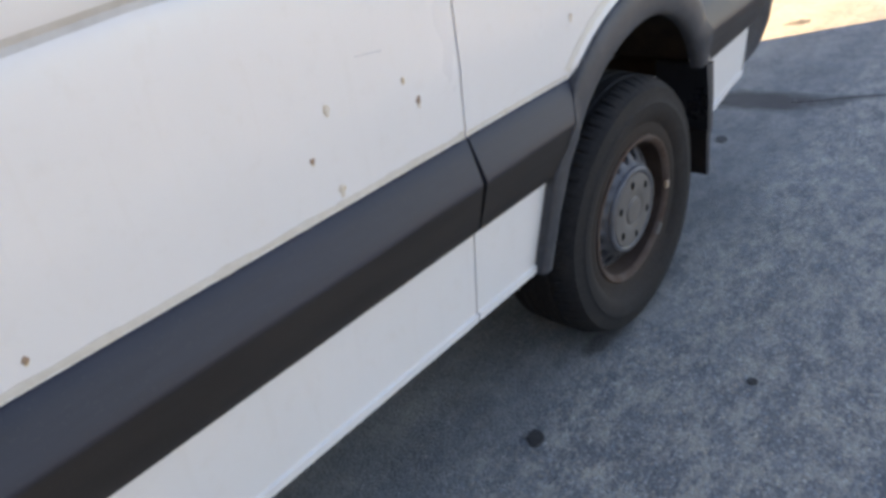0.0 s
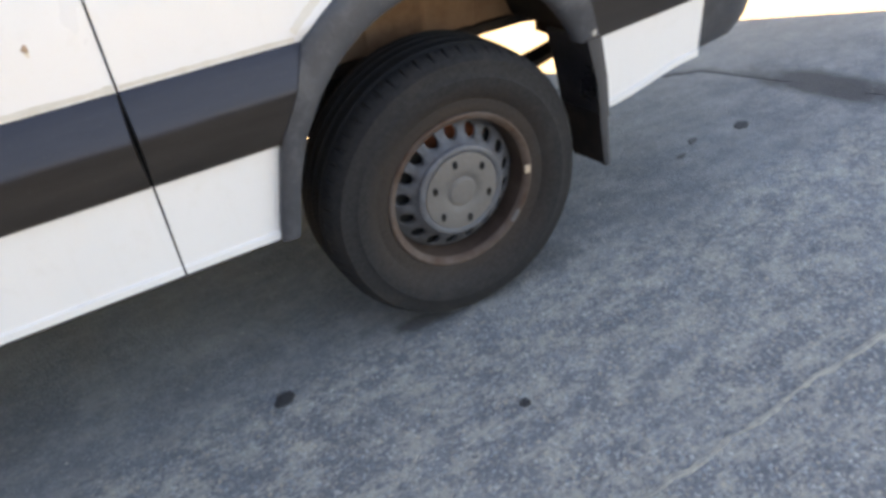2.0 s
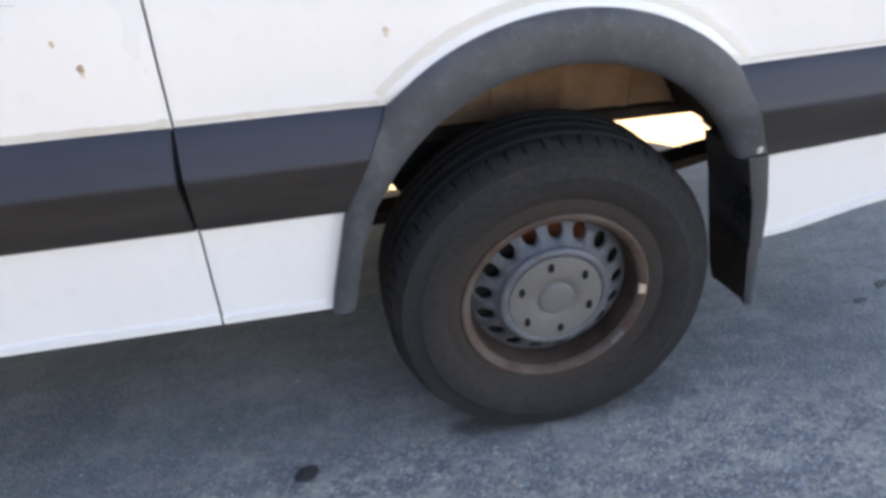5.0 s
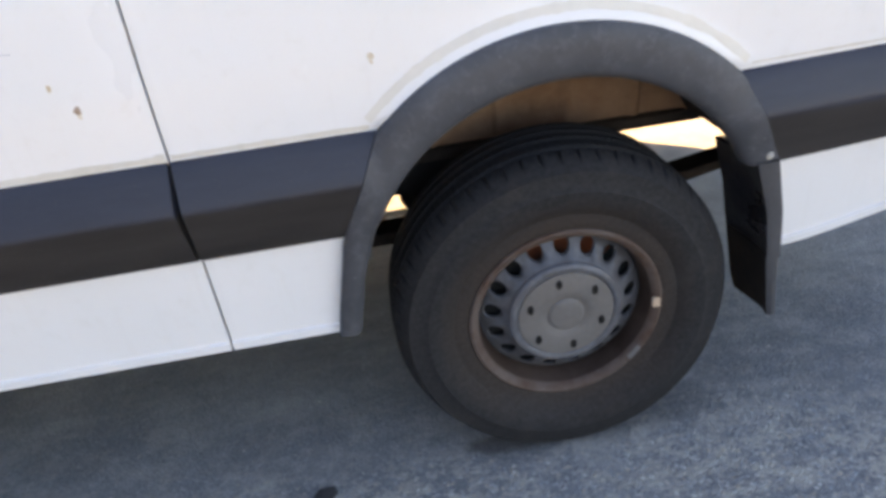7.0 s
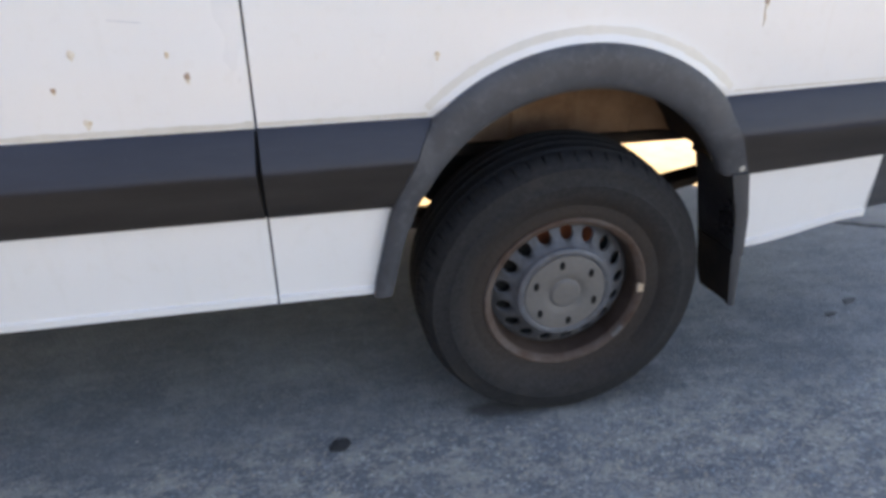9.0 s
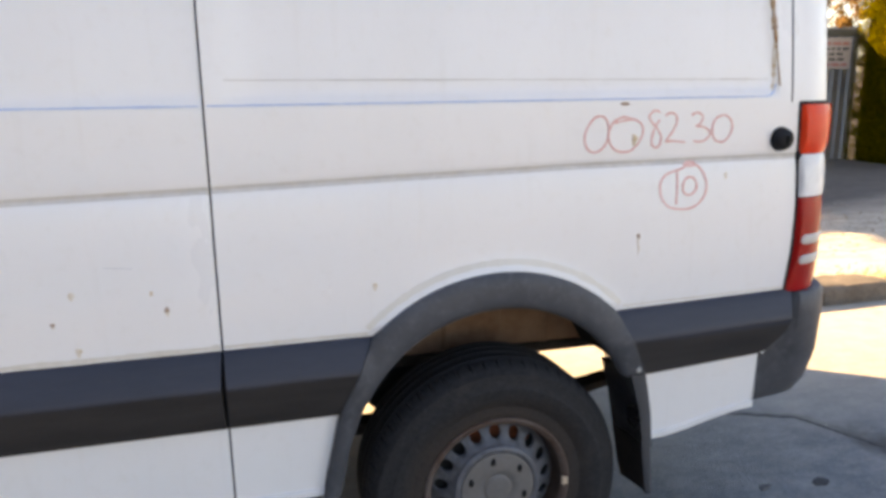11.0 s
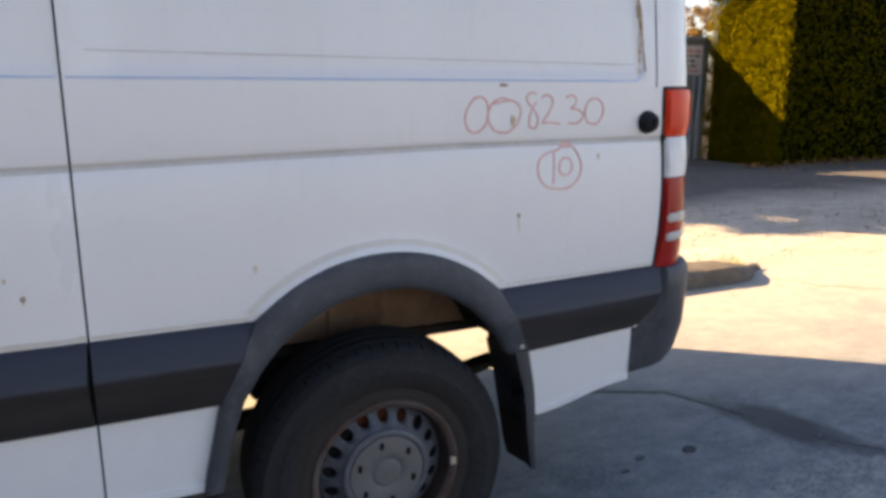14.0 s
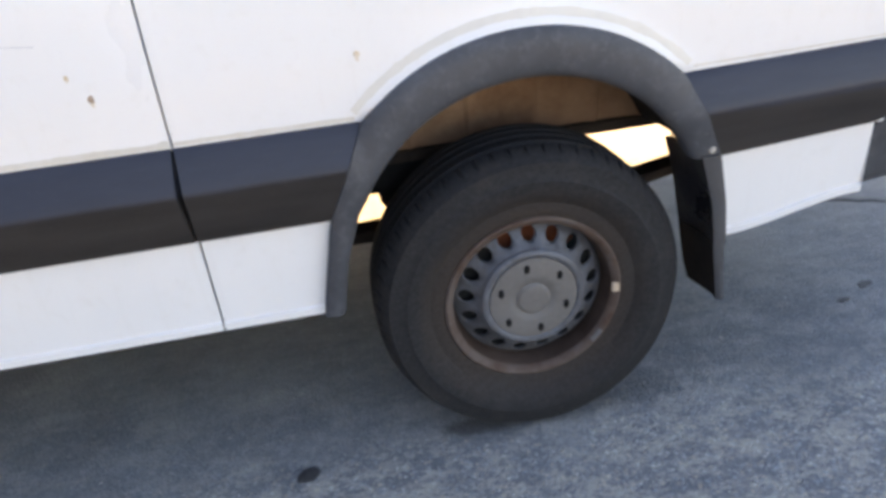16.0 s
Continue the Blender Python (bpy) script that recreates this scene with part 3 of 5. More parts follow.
# ---- kerb ----
def build_kerb():
    kerb = empty("kerb")
    tagged(kerb, "old weathered concrete kerb with a rounded broken end", "kerb", kind="structure")
    x1 = 3.72
    L = 0.92
    k = 0
    x = x1
    while x > -9:
        rng = random.Random(k)
        bm = bmesh.new()
        n = 30
        rows = []
        for i in range(n + 1):
            xx = x - L * i / n + (0.0 if 0 < i < n else (-0.004 if i == 0 else 0.004))
            end = smoothstep(0, 0.55, x1 - xx)      # the broken end runs down into the ground
            h = 0.035 + 0.085 * end
            y0 = 1.935 + 0.22 * (1 - end) ** 2
            y1 = 2.20
            j = [noise.noise((xx * 5, q * 3.1, 2)) * 0.012 + noise.noise((xx * 23, q * 3.1, 5)) * 0.005 for q in range(6)]
            rows.append([(xx, y0 + j[0], -0.02), (xx, y0 + 0.012 + j[1], h * 0.6), (xx, y0 + 0.035 + j[2], h * 0.93 + j[3]),
                         (xx, y0 + 0.07, h + j[4]), (xx, y1 - 0.02, h + j[5]), (xx, y1, h * 0.8), (xx, y1, -0.02)])
        vr = grid(bm, rows)
        bm.faces.new(vr[0][::-1])
        bm.faces.new(vr[-1])
        part("kerb_stone", bm, KERB, kerb)
        x -= L + 0.004
        k += 1


build_kerb()


def grass_verge():
    bm = bmesh.new()
    rng = random.Random(11)
    for k in range(2600):
        x = rng.uniform(-2.5, 3.75)
        y = 2.23 + abs(rng.gauss(0, 0.12))
        h = rng.uniform(0.02, 0.075)
        a = rng.uniform(0, 6.28)
        w = 0.004
        lean = Vector((rng.gauss(0, 0.025), rng.gauss(0, 0.025), h))
        c = Vector((x, y, 0.0))
        s = Vector((math.cos(a) * w, math.sin(a) * w, 0))
        bm.faces.new([bm.verts.new(c - s), bm.verts.new(c + s), bm.verts.new(c + lean)])
    tagged(part("grass_verge", bm, GRASS_DRY, smooth=False), "short dry yellow grass behind the kerb", "grass", kind="stuff")


grass_verge()


def quads_mesh(name, C, N, S, mat, seed, aspect=0.6):
    """Many small leaf faces at places C with normals N and sizes S."""
    rs = np.random.RandomState(seed)
    C, N, S = np.asarray(C), np.asarray(N), np.asarray(S)[:, None]
    N = N / np.linalg.norm(N, axis=1, keepdims=True)
    ref = rs.normal(size=N.shape)
    U = np.cross(N, ref)
    U /= np.linalg.norm(U, axis=1, keepdims=True)
    V = np.cross(N, U)
    P = np.stack([C - U * S, C + V * S * aspect, C + U * S, C - V * S * aspect], 1).reshape(-1, 3)
    me = bpy.data.meshes.new(name)
    me.from_pydata(P.tolist(), [], np.arange(len(P)).reshape(-1, 4).tolist())
    me.materials.append(mat)
    return new(name, me)


# ---- hedge ----
HX0, HX1, HY0, HY1 = 9.24, 19.0, 6.95, 8.5
H_END = 2.76


def hedge_top(x):
    return float(np.interp(x - HX0, [0, 1.0, 1.2, 1.6, 1.85, 3.0, 10], [H_END, 3.20, 3.34, 3.76, 3.85, 3.84, 3.58]))


def build_hedge():
    hedge = empty("clipped_hedge", None, (0, 0, 0))
    tagged(hedge, "tall dense clipped evergreen hedge beside the gravel", "hedge")
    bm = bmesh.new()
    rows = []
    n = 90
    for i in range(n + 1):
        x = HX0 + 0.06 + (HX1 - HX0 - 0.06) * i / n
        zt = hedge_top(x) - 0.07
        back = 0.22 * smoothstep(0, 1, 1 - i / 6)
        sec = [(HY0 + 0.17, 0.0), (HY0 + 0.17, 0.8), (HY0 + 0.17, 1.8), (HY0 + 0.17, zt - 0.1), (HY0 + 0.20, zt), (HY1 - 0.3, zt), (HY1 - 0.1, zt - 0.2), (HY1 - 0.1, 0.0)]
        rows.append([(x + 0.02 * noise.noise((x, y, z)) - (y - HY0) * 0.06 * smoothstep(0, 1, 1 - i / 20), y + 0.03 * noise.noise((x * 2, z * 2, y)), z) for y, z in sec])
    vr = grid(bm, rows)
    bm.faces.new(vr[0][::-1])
    # dark core stands for the shade between the sprays
    part("inner_shade_core", bm, HEDGE_SHADE, hedge)
    rs = np.random.RandomState(3)
    C, N, S = [], [], []

    def add(p, nrm, n_leaf, spread, size):
        p, nrm = np.asarray(p, float), np.asarray(nrm, float)
        C.append(p + rs.normal(size=(n_leaf, 3)) * spread)
        N.append(nrm + rs.normal(size=(n_leaf, 3)) * ((0.7, 0.06, 0.35) if nrm[1] < -0.1 else 0.20))
        S.append(size * rs.uniform(0.6, 1.35, size=n_leaf))
    # shaded front face, sprays hanging a little
    for _ in range(5200):
        x = HX0 + (HX1 - HX0 - 2) * rs.uniform() ** 1.3
        z = rs.uniform(0.05, hedge_top(x) - 0.03)
        add((x, HY0 + 0.05 + 0.10 * rs.uniform() + 0.03 * noise.noise((x * 1.9, z * 1.9, 3)), z), (0.0, -0.12, -0.1), 5, (0.05, 0.012, 0.05), 0.019)
    # end face towards the sun
    for _ in range(4200):
        y = rs.uniform(HY0, HY1)
        z = rs.uniform(0.05, H_END)
        x = HX0 - (y - HY0) * 0.06
        add((x + 0.035 * noise.noise((y * 2.1, z * 2.1, 8)), y, z), (-0.80, 0.50, 0.45), 20, (0.016, 0.05, 0.05), 0.020)
    # ledge, slope and top
    for _ in range(5200):
        x = HX0 + 6.5 * rs.uniform() ** 1.8
        y = rs.uniform(HY0, HY1)
        xx = x - (y - HY0) * 0.06 * smoothstep(0, 1, 1 - (x - HX0) / 2)
        add((xx, y, hedge_top(x) + 0.05 * noise.noise((x * 2.2, y * 2.2, 1))), (-0.65, 0.4, 0.6), 16, (0.05, 0.05, 0.018), 0.021)
    C, N, S = np.concatenate(C), np.concatenate(N), np.concatenate(S)
    f = quads_mesh("foliage", C, N, S, LEAF_HEDGE, 4)
    f.parent = hedge


build_hedge()


def leaf_litter():
    rs = np.random.RandomState(8)
    C, N, S = [], [], []
    for _ in range(900):
        x = rs.uniform(8.6, 16)
        C.append((x, HY0 - abs(rs.normal(0, 0.35)) + 0.2, 0.075 + rs.uniform(0, 0.04)))
        N.append((rs.normal(0, 0.5), rs.normal(0, 0.5), 1))
        S.append(rs.uniform(0.02, 0.045))
    tagged(quads_mesh("leaf_litter", C, N, S, LITTER, 2), "brown fallen leaves along the hedge foot", "leaves", kind="stuff")


leaf_litter()


# ---- corrugated fence with a sign ----
def build_fence():
    fence = empty("sheet_metal_fence")
    tagged(fence, "blue-grey corrugated sheet metal fence with ridged top", "fence")
    y0 = 8.6
    x = 9.25
    while x > -9:
        bm = bmesh.new()
        rows = []
        n = 40
        for i in range(n + 1):
            xx = x - 0.8 * i / n
            yy = y0 + 0.018 * max(-1.0, min(1.0, 1.6 * math.sin(2 * math.pi * (x - xx) / 0.16)))
            rows.append([(xx, yy, 0.02), (xx, yy, 1.1), (xx, yy, 2.16 + 0.010 * math.sin(2 * math.pi * (x - xx) / 0.16))])
        grid(bm, rows)
        bmesh.ops.solidify(bm, geom=bm.faces[:], thickness=0.004)
        part("sheet", bm, FENCE, fence)
        x -= 0.804
    bm = bmesh.new()
    box(bm, -9, 9.25, y0 - 0.05, y0 - 0.022, 2.02, 2.12, 0.004)
    part("top_rail", bm, FENCE_DARK, fence)
    sign = empty("sign_board")
    tagged(sign, "faded sign board with unreadable rows of print", "sign")
    bm = bmesh.new()
    box(bm, 7.9, 9.04, y0 - 0.065, y0 - 0.052, 1.50, 1.99, 0.003)
    part("board", bm, SIGN, sign)
    rng = random.Random(4)
    for r in range(5):
        z = 1.90 - r * 0.082
        x = 7.98
        while x < 8.9:
            w = rng.uniform(0.05, 0.16)
            bm = bmesh.new()
            box(bm, x, min(x + w, 8.98), y0 - 0.069, y0 - 0.0655, z - 0.02, z + 0.02)
            part("print_bar", bm, SIGN_RED if r in (0, 4) else FENCE_DARK, sign, smooth=False)
            x += w + 0.04


build_fence()


# ---- trees ----
def build_tree(name, base, height, crown_r, trunk_r, leaf, seed, label, n_clump=160, per=70, size=0.10, crown_low=0.42, flat=0.75, group="trees behind the hedge and fence"):
    tree = empty(name, None, base)
    tagged(tree, label, "tree", group=group)
    rs = np.random.RandomState(seed)
    bm = bmesh.new()
    top = height * 0.62
    pts = [(0.08 * height * 0.1 * noise.noise((i, seed, 0)), 0.08 * height * 0.1 * noise.noise((i, seed, 7)), top * i / 6) for i in range(7)]
    tube(bm, pts, [trunk_r * (1.25 - 0.85 * i / 6) for i in range(7)], 10)
    tips = []
    for k in range(16):
        a = 2.4 * k + rs.uniform(-0.4, 0.4)
        z0 = height * rs.uniform(0.28, 0.58)
        ln = crown_r * rs.uniform(0.55, 0.95)
        tip = (math.cos(a) * ln, math.sin(a) * ln, z0 + height * rs.uniform(0.08, 0.34))
        m = (tip[0] * 0.45, tip[1] * 0.45, z0 + (tip[2] - z0) * 0.6 + 0.05 * height * rs.uniform(-0.5, 0.6))
        tube(bm, [(0, 0, z0), m, tip], [trunk_r * 0.42, trunk_r * 0.26, trunk_r * 0.07], 6)
        tips.append((m, tip))
    part("trunk", bm, BARK, tree)
    C, N, S = [], [], []
    for _ in range(n_clump):
        v = rs.normal(size=3)
        v /= np.linalg.norm(v)
        rad = crown_r * rs.uniform(0.45, 1.0) * (1 + 0.25 * noise.noise((v[0] * 2 + seed, v[1] * 2, v[2] * 2)))
        zc = height * (crown_low + 1) / 2
        c = Vector((v[0] * rad, v[1] * rad, zc + v[2] * rad * (height * (1 - crown_low) / 2) / crown_r))
        cs = crown_r * rs.uniform(0.10, 0.20)
        for _ in range(per):
            o = Vector(rs.normal(size=3)) * cs * 0.6
            o.z *= flat
            C.append(c + o)
            N.append(o.normalized() + Vector((0, 0, 0.5)) + Vector(rs.normal(size=3)) * 0.5)
            S.append(size * rs.uniform(0.6, 1.4))
    f = quads_mesh("crown", C, N, S, leaf, seed)
    f.parent = tree
    return tree


build_tree("oak_tree", (31.0, 21.0, 0), 9.6, 3.1, 0.30, LEAF_TREE, 21, "broad oak with thinning olive-brown autumn leaves", 150, 140, 0.085)
build_tree("oak_tree", (37.5, 20.0, 0), 10.6, 3.8, 0.34, LEAF_ORANGE, 23, "broad tree with orange autumn leaves behind the hedge", 170, 130, 0.080)
build_tree("small_tree", (22.0, 21.5, 0), 4.7, 1.4, 0.12, LEAF_ORANGE, 25, "small tree with orange autumn leaves behind the fence", 40, 110, 0.05, 0.5)
build_tree("small_tree", (19.0, 21.0, 0), 4.4, 1.2, 0.12, LEAF_ORANGE, 27, "small tree with orange autumn leaves behind the fence", 36, 110, 0.05, 0.5)
# two taller trees, unseen beyond the fence, added so that long shadows fall over the gravel
for k, (x, y, h, r) in enumerate(((-3.3, 10.75, 6.3, 1.0), (-1.6, 10.35, 6.4, 1.15), (0.1, 10.4, 6.4, 1.15))):
    build_tree("shade_tree", (x, y, 0), h, r, 0.12, LEAF_TREE, 31 + 2 * k, "unseen leafy tree added behind the fence to cast long shade", 75, 70, 0.10, 0.74)
# low dense shrubs, unseen along the fence, added to keep the hedge foot in shade
for k in range(9):
    x = 2.6 - 1.25 * k
    build_tree("shade_shrub", (x, 9.75 + 0.2 * math.sin(k * 2.1), 0), 4.45 + 0.30 * math.sin(k * 1.7) - (0.45 if 3 <= k <= 5 else 0.0), 0.95, 0.09, LEAF_TREE, 51 + 2 * k, "unseen dense leafy shrub added behind the sheet metal fence for shade", 150, 60, 0.13, 0.12)


# ---- the van ----
van = empty("panel_van")
tagged(van, "white panel van with black mouldings and red marker numbers", "van")
WHEEL_Z = 0.338
HALF = 0.965              # half the van's width
ZS = [0.30, 0.39, 0.60, 0.80, 0.92, 1.05, 1.15, 1.33, 1.60, 1.85, 2.00, 2.12, 2.24, 2.34, 2.40]
YS = [0.03, 0.018, 0.004, -0.001, -0.003, 0.001, 0.009, 0.012, 0.030, 0.058, 0.085, 0.130, 0.25, 0.50, 0.995]
RZ = [0.30, 0.80, 1.32, 1.675, 1.87, 2.03, 2.20, 2.40]
RX = [0.99, 1.00, 1.012, 0.990, 0.955, 0.905, 0.81, 0.64]
CORNER = 0.13


def arch_mid(x, cx=0.0, r=0.41, cz=0.472):
    d = x - cx
    return cz + math.sqrt(r * r - d * d) if abs(d) < r else None


def z_low(x):
    """Lower edge of the white side panels."""
    for cx, r in ((0.0, 0.41), (-3.25, 0.41)):
        a = arch_mid(x, cx, r)
        if a:
            return a
    if x < -3.66:
        return 0.34
    if x < 0:
        return 0.392
    if x > 0.782:
        return 0.62
    return 0.405 + 0.05 * smoothstep(0.45, 0.78, x)


def panel_right(z):
    return 0.793 - (z - 1.34) * 0.155


def recess(x, z):
    """Depth of the pressed blank-window field."""
    xr = panel_right(z)
    dx, dz = xr - x, 2.01 - z
    r = 0.14
    d = min(dx, dz)
    if dx < r and dz < r:
        d = r - math.hypot(r - dx, r - dz)
    d = min(d, z - 1.335, (x + 0.64) * 0.25)
    return 0.009 * smoothstep(0.0, 0.022, d) if d > 0 else 0.0


def crease_z(x):
    return float(np.interp(x, [-1.35, -1.18, -0.66, -0.25, 0.2, 0.8], [1.137, 1.149, 1.158, 1.167, 1.175, 1.176]))


def side_y(x, z):
    y = float(np.interp(z, ZS, YS))
    y += 0.028 * max(x, 0.0) + 0.05 * max(-2.6 - x, 0.0) ** 1.5
    # notch of the waist crease
    zc = crease_z(x)
    y += 0.0045 * math.exp(-((z - zc) / 0.008) ** 2) + 0.002 * smoothstep(zc + 0.05, zc, z) * smoothstep(zc - 0.05, zc, z)
    # raised lip round the wheel arch
    for cx in (0.0, -3.25):
        if z > 0.78:
            q = math.hypot(x - cx, z - 0.484) - 0.446
            y -= 0.0105 * math.exp(-(max(q, 0.0) / 0.022) ** 1.6) * smoothstep(0.792, 0.822, z)
    # flange along the bottom edge
    zl = z_low(x)
    if z < zl + 0.018 and zl < 0.5:
        y -= 0.006
    if x > -0.66:
        y += recess(x, z)
    elif -2.1 < x < -0.66:
        y += 0.008 * smoothstep(1.335, 1.357, z) * smoothstep(2.0, 1.97, z)
    return y


def base_y(x, z):
    return float(np.interp(z, ZS, YS)) + 0.028 * max(x, 0.0) + 0.05 * max(-2.6 - x, 0.0) ** 1.5


def rear_x(z):
    return float(np.interp(z, RZ, RX))


def skin(u, z, off=0.0):
    """A point of the near side skin; u runs along the side, then round the rear corner and across the back."""
    xr = rear_x(z)
    xc = xr - CORNER
    if u <= xc:
        return (u, side_y(u, z) - off, z)
    y0 = side_y(xc, z)
    a = (u - xc) / CORNER
    if a <= math.pi / 2:
        return (xc + (CORNER + off) * math.sin(a), y0 + CORNER - (CORNER + off) * math.cos(a), z)
    return (xr + off, y0 + CORNER + (u - xc - CORNER * math.pi / 2), z)


def panel_rows(us, z_top=2.12):
    zs_hi = [0.96 + i * 0.0118 for i in range(int((z_top - 0.96) / 0.0118) + 1)]
    zs_hi[-1] = z_top
    zc_rows = [1.147, 1.155, 1.163, 1.171, 1.179]
    zs_hi = sorted(set([z for z in zs_hi if not 1.143 < z < 1.183] + zc_rows))
    rows = []
    n = 40
    for k in range(n):
        row = []
        for u in us:
            zl = z_low(u)
            t = k / n
            if zl < 0.5 and k < 3:
                z = zl + (0, 0.0165, 0.0195)[k]
            else:
                z = zl + (0.96 - zl) * t
            row.append(skin(u, z))
        rows.append(row)
    for z in zs_hi:
        w = math.exp(-((z - 1.163) / 0.06) ** 2)
        rows.append([skin(u, z + (crease_z(u) - 1.163) * w) for u in us])
    return rows


def add_return(bm, column, depth=0.022):
    """Fold the edge of a panel inwards, so that the shut line shows its thickness."""
    a = column
    b = [bm.verts.new((v.co.x, v.co.y + depth, v.co.z)) for v in a]
    for i in range(len(a) - 1):
        bm.faces.new((a[i], a[i + 1], b[i + 1], b[i]))


def side_panel(name, us, label="", left=True, right=True):
    bm = bmesh.new()
    vr = grid(bm, panel_rows(us), lambda i, j: 0)
    for f in bm.faces:
        c = f.calc_center_median()
        if abs(c.z - crease_z(c.x)) < 0.0065 and c.x < 0.9:
            f.material_index = 1
    if left:
        add_return(bm, [r[0] for r in vr])
    if right:
        add_return(bm, [r[-1] for r in vr])
    add_return(bm, vr[0], 0.03)
    return part(name, bm, [PAINT, GRIME], van, label)


def steps(a, b, d):
    n = max(1, int(round((b - a) / d)))
    return [a + (b - a) * i / n for i in range(n + 1)]


arch_us = sorted([-0.4101, 0.4101, -0.4099, 0.4099, -0.406, 0.406, -0.40, 0.40])
q_us = sorted(set(steps(-0.6575, 0.80, 0.0125) + [0.7819, 0.7821] + arch_us + steps(0.80, 1.30, 0.02)))
quarter = side_panel("quarter_panel", q_us, "white painted side panel with pressed blank window", True, False)
door = side_panel("sliding_door", steps(-2.05, -0.6622, 0.02), "white sliding door with small rust spots")
cab_us = sorted(set(steps(-4.05, -2.057, 0.03) + [-3.6601, -3.6599, -2.8401, -2.8399, -3.655, -2.845]))
side_panel("cab_side", cab_us, "", True, True)

bm = bmesh.new()
for dy in (0.0, 0.006):
    grid(bm, [[(x, base_y(x, z) + 0.021 + dy, z) for x in (-0.70, -0.66, -0.62)] for z in steps(0.42, 2.1, 0.05)])
part("door_jamb", bm, DARK_HOLE, van)
bm = bmesh.new()
box(bm, -0.674, -0.648, -0.0035, 0.002, 0.611, 0.793)
part("moulding_seal", bm, DARK_HOLE, van)


def shell():
    """Far side, roof, back doors, nose and floor of the body, one closed skin."""
    bm = bmesh.new()
    # roof
    xs = [-3.55, -3.2, -2.9] + steps(-2.6, 0.55, 0.25)
    rows = []
    zr = [2.12, 2.18, 2.24, 2.29, 2.34, 2.375, 2.40]
    prof = [(z, float(np.interp(z, ZS, YS))) for z in zr]
    prof += [(z, 2 * HALF - y) for z, y in reversed(prof[:-1])]
    for x in xs + [0.75, None]:
        row = []
        for z, y in prof:
            xx = rear_x(z) if x is None else min(x, rear_x(z))
            drop = 0.34 * smoothstep(-2.75, -3.55, xx)
            t = 0.028 * max(xx, 0)
            row.append((xx, y + (t if y < HALF else -t), z - drop))
        rows.append(row)
    grid(bm, rows)
    part("roof", bm, PAINT, van)
    # far side, mirrored profile with its own wheel arches
    bm = bmesh.new()
    us = sorted(set(steps(-4.05, 0.85, 0.05) + [-0.4101, -0.4099, 0.4099, 0.4101, -3.6601, -3.6599, -2.8401, -2.8399]))
    rows = []
    for k in range(22):
        row = []
        for u in us:
            zl = max(z_low(u), 0.555)
            z = zl + (2.12 - zl) * k / 21
            y = float(np.interp(z, ZS, YS)) + 0.028 * max(u, 0) + 0.05 * max(-2.6 - u, 0) ** 1.5
            row.append((min(u, rear_x(z)), 2 * HALF - y, z))
        rows.append(row)
    grid(bm, rows)
    part("far_side", bm, PAINT, van)
    # back doors
    for s, name in ((0, "back_door"), (1, "back_door")):
        bm = bmesh.new()
        rows = []
        for k in range(24):
            z = 0.50 + (2.30 - 0.50) * k / 23
            y0 = float(np.interp(z, ZS, YS)) + CORNER + 0.028
            a, b = (y0 + 0.16, HALF - 0.003) if s == 0 else (HALF + 0.003, 2 * HALF - y0 + CORNER)
            rows.append([(rear_x(z) + 0.012 * math.sin(math.pi * (i / 10)), a + (b - a) * i / 10, z) for i in range(11)])
        grid(bm, rows)
        part(name, bm, PAINT, van)
    # nose
    bm = bmesh.new()
    rows = []
    for x, z in ((-4.05, 0.34), (-4.26, 0.42), (-4.28, 0.75), (-4.20, 1.02), (-3.95, 1.16), (-3.55, 1.80), (-3.20, 2.0)):
        y0 = 0.10 if z < 1.1 else 0.14
        rows.append([(x + 0.16 * abs(2 * i / 12 - 1) ** 3, y0 + (2 * HALF - 2 * y0) * i / 12, z) for i in range(13)])
    grid(bm, rows)
    part("nose", bm, [PAINT], van)
    bm = bmesh.new()
    rows = []
    for t in range(9):
        x, z = -3.98 + 0.40 * t / 8, 1.18 + 0.72 * t / 8
        rows.append([(x - 0.02 + 0.16 * abs(2 * i / 12 - 1) ** 3, 0.22 + (2 * HALF - 0.44) * i / 12, z) for i in range(13)])
    grid(bm, rows)
    bmesh.ops.solidify(bm, geom=bm.faces[:], thickness=0.006)
    part("windscreen", bm, GLASS_DARK, van)


shell()


# ---- black side mouldings ----
MOULD = [(0.797, 0.000), (0.7965, 0.003), (0.793, 0.0065), (0.772, 0.0165), (0.752, 0.0258), (0.737, 0.0326), (0.722, 0.0390), (0.717, 0.0400), (0.712, 0.0392),
         (0.680, 0.0320), (0.650, 0.0252), (0.618, 0.0180), (0.6095, 0.0125), (0.607, 0.000)]


def moulding(name, left, right, label="", lift=0.0):
    """left and right give the end of the strip as x at a height."""
    bm = bmesh.new()
    rows = []
    n = 40
    for z, o in MOULD:
        a, b = left(z), right(z)
        row = []
        for i in range(n + 1):
            x = a + (b - a) * i / n
            row.append((x, base_y(x, z) - o, z + lift * i / n * (1.9 - 0.9 * (z - 0.607) / 0.19)))
        rows.append(row)
    vr = grid(bm, rows)
    for col in ([r[0] for r in vr], [r[-1] for r in vr]):
        bm.faces.new(col)
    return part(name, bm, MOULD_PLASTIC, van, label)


def flare_front(z):
    return float(np.interp(z, [0.40, 0.605, 0.80], [-0.452, -0.408, -0.318]))


def flare_rear(z):
    return float(np.interp(z, [0.40, 0.612, 0.80], [0.47, 0.412, 0.318]))


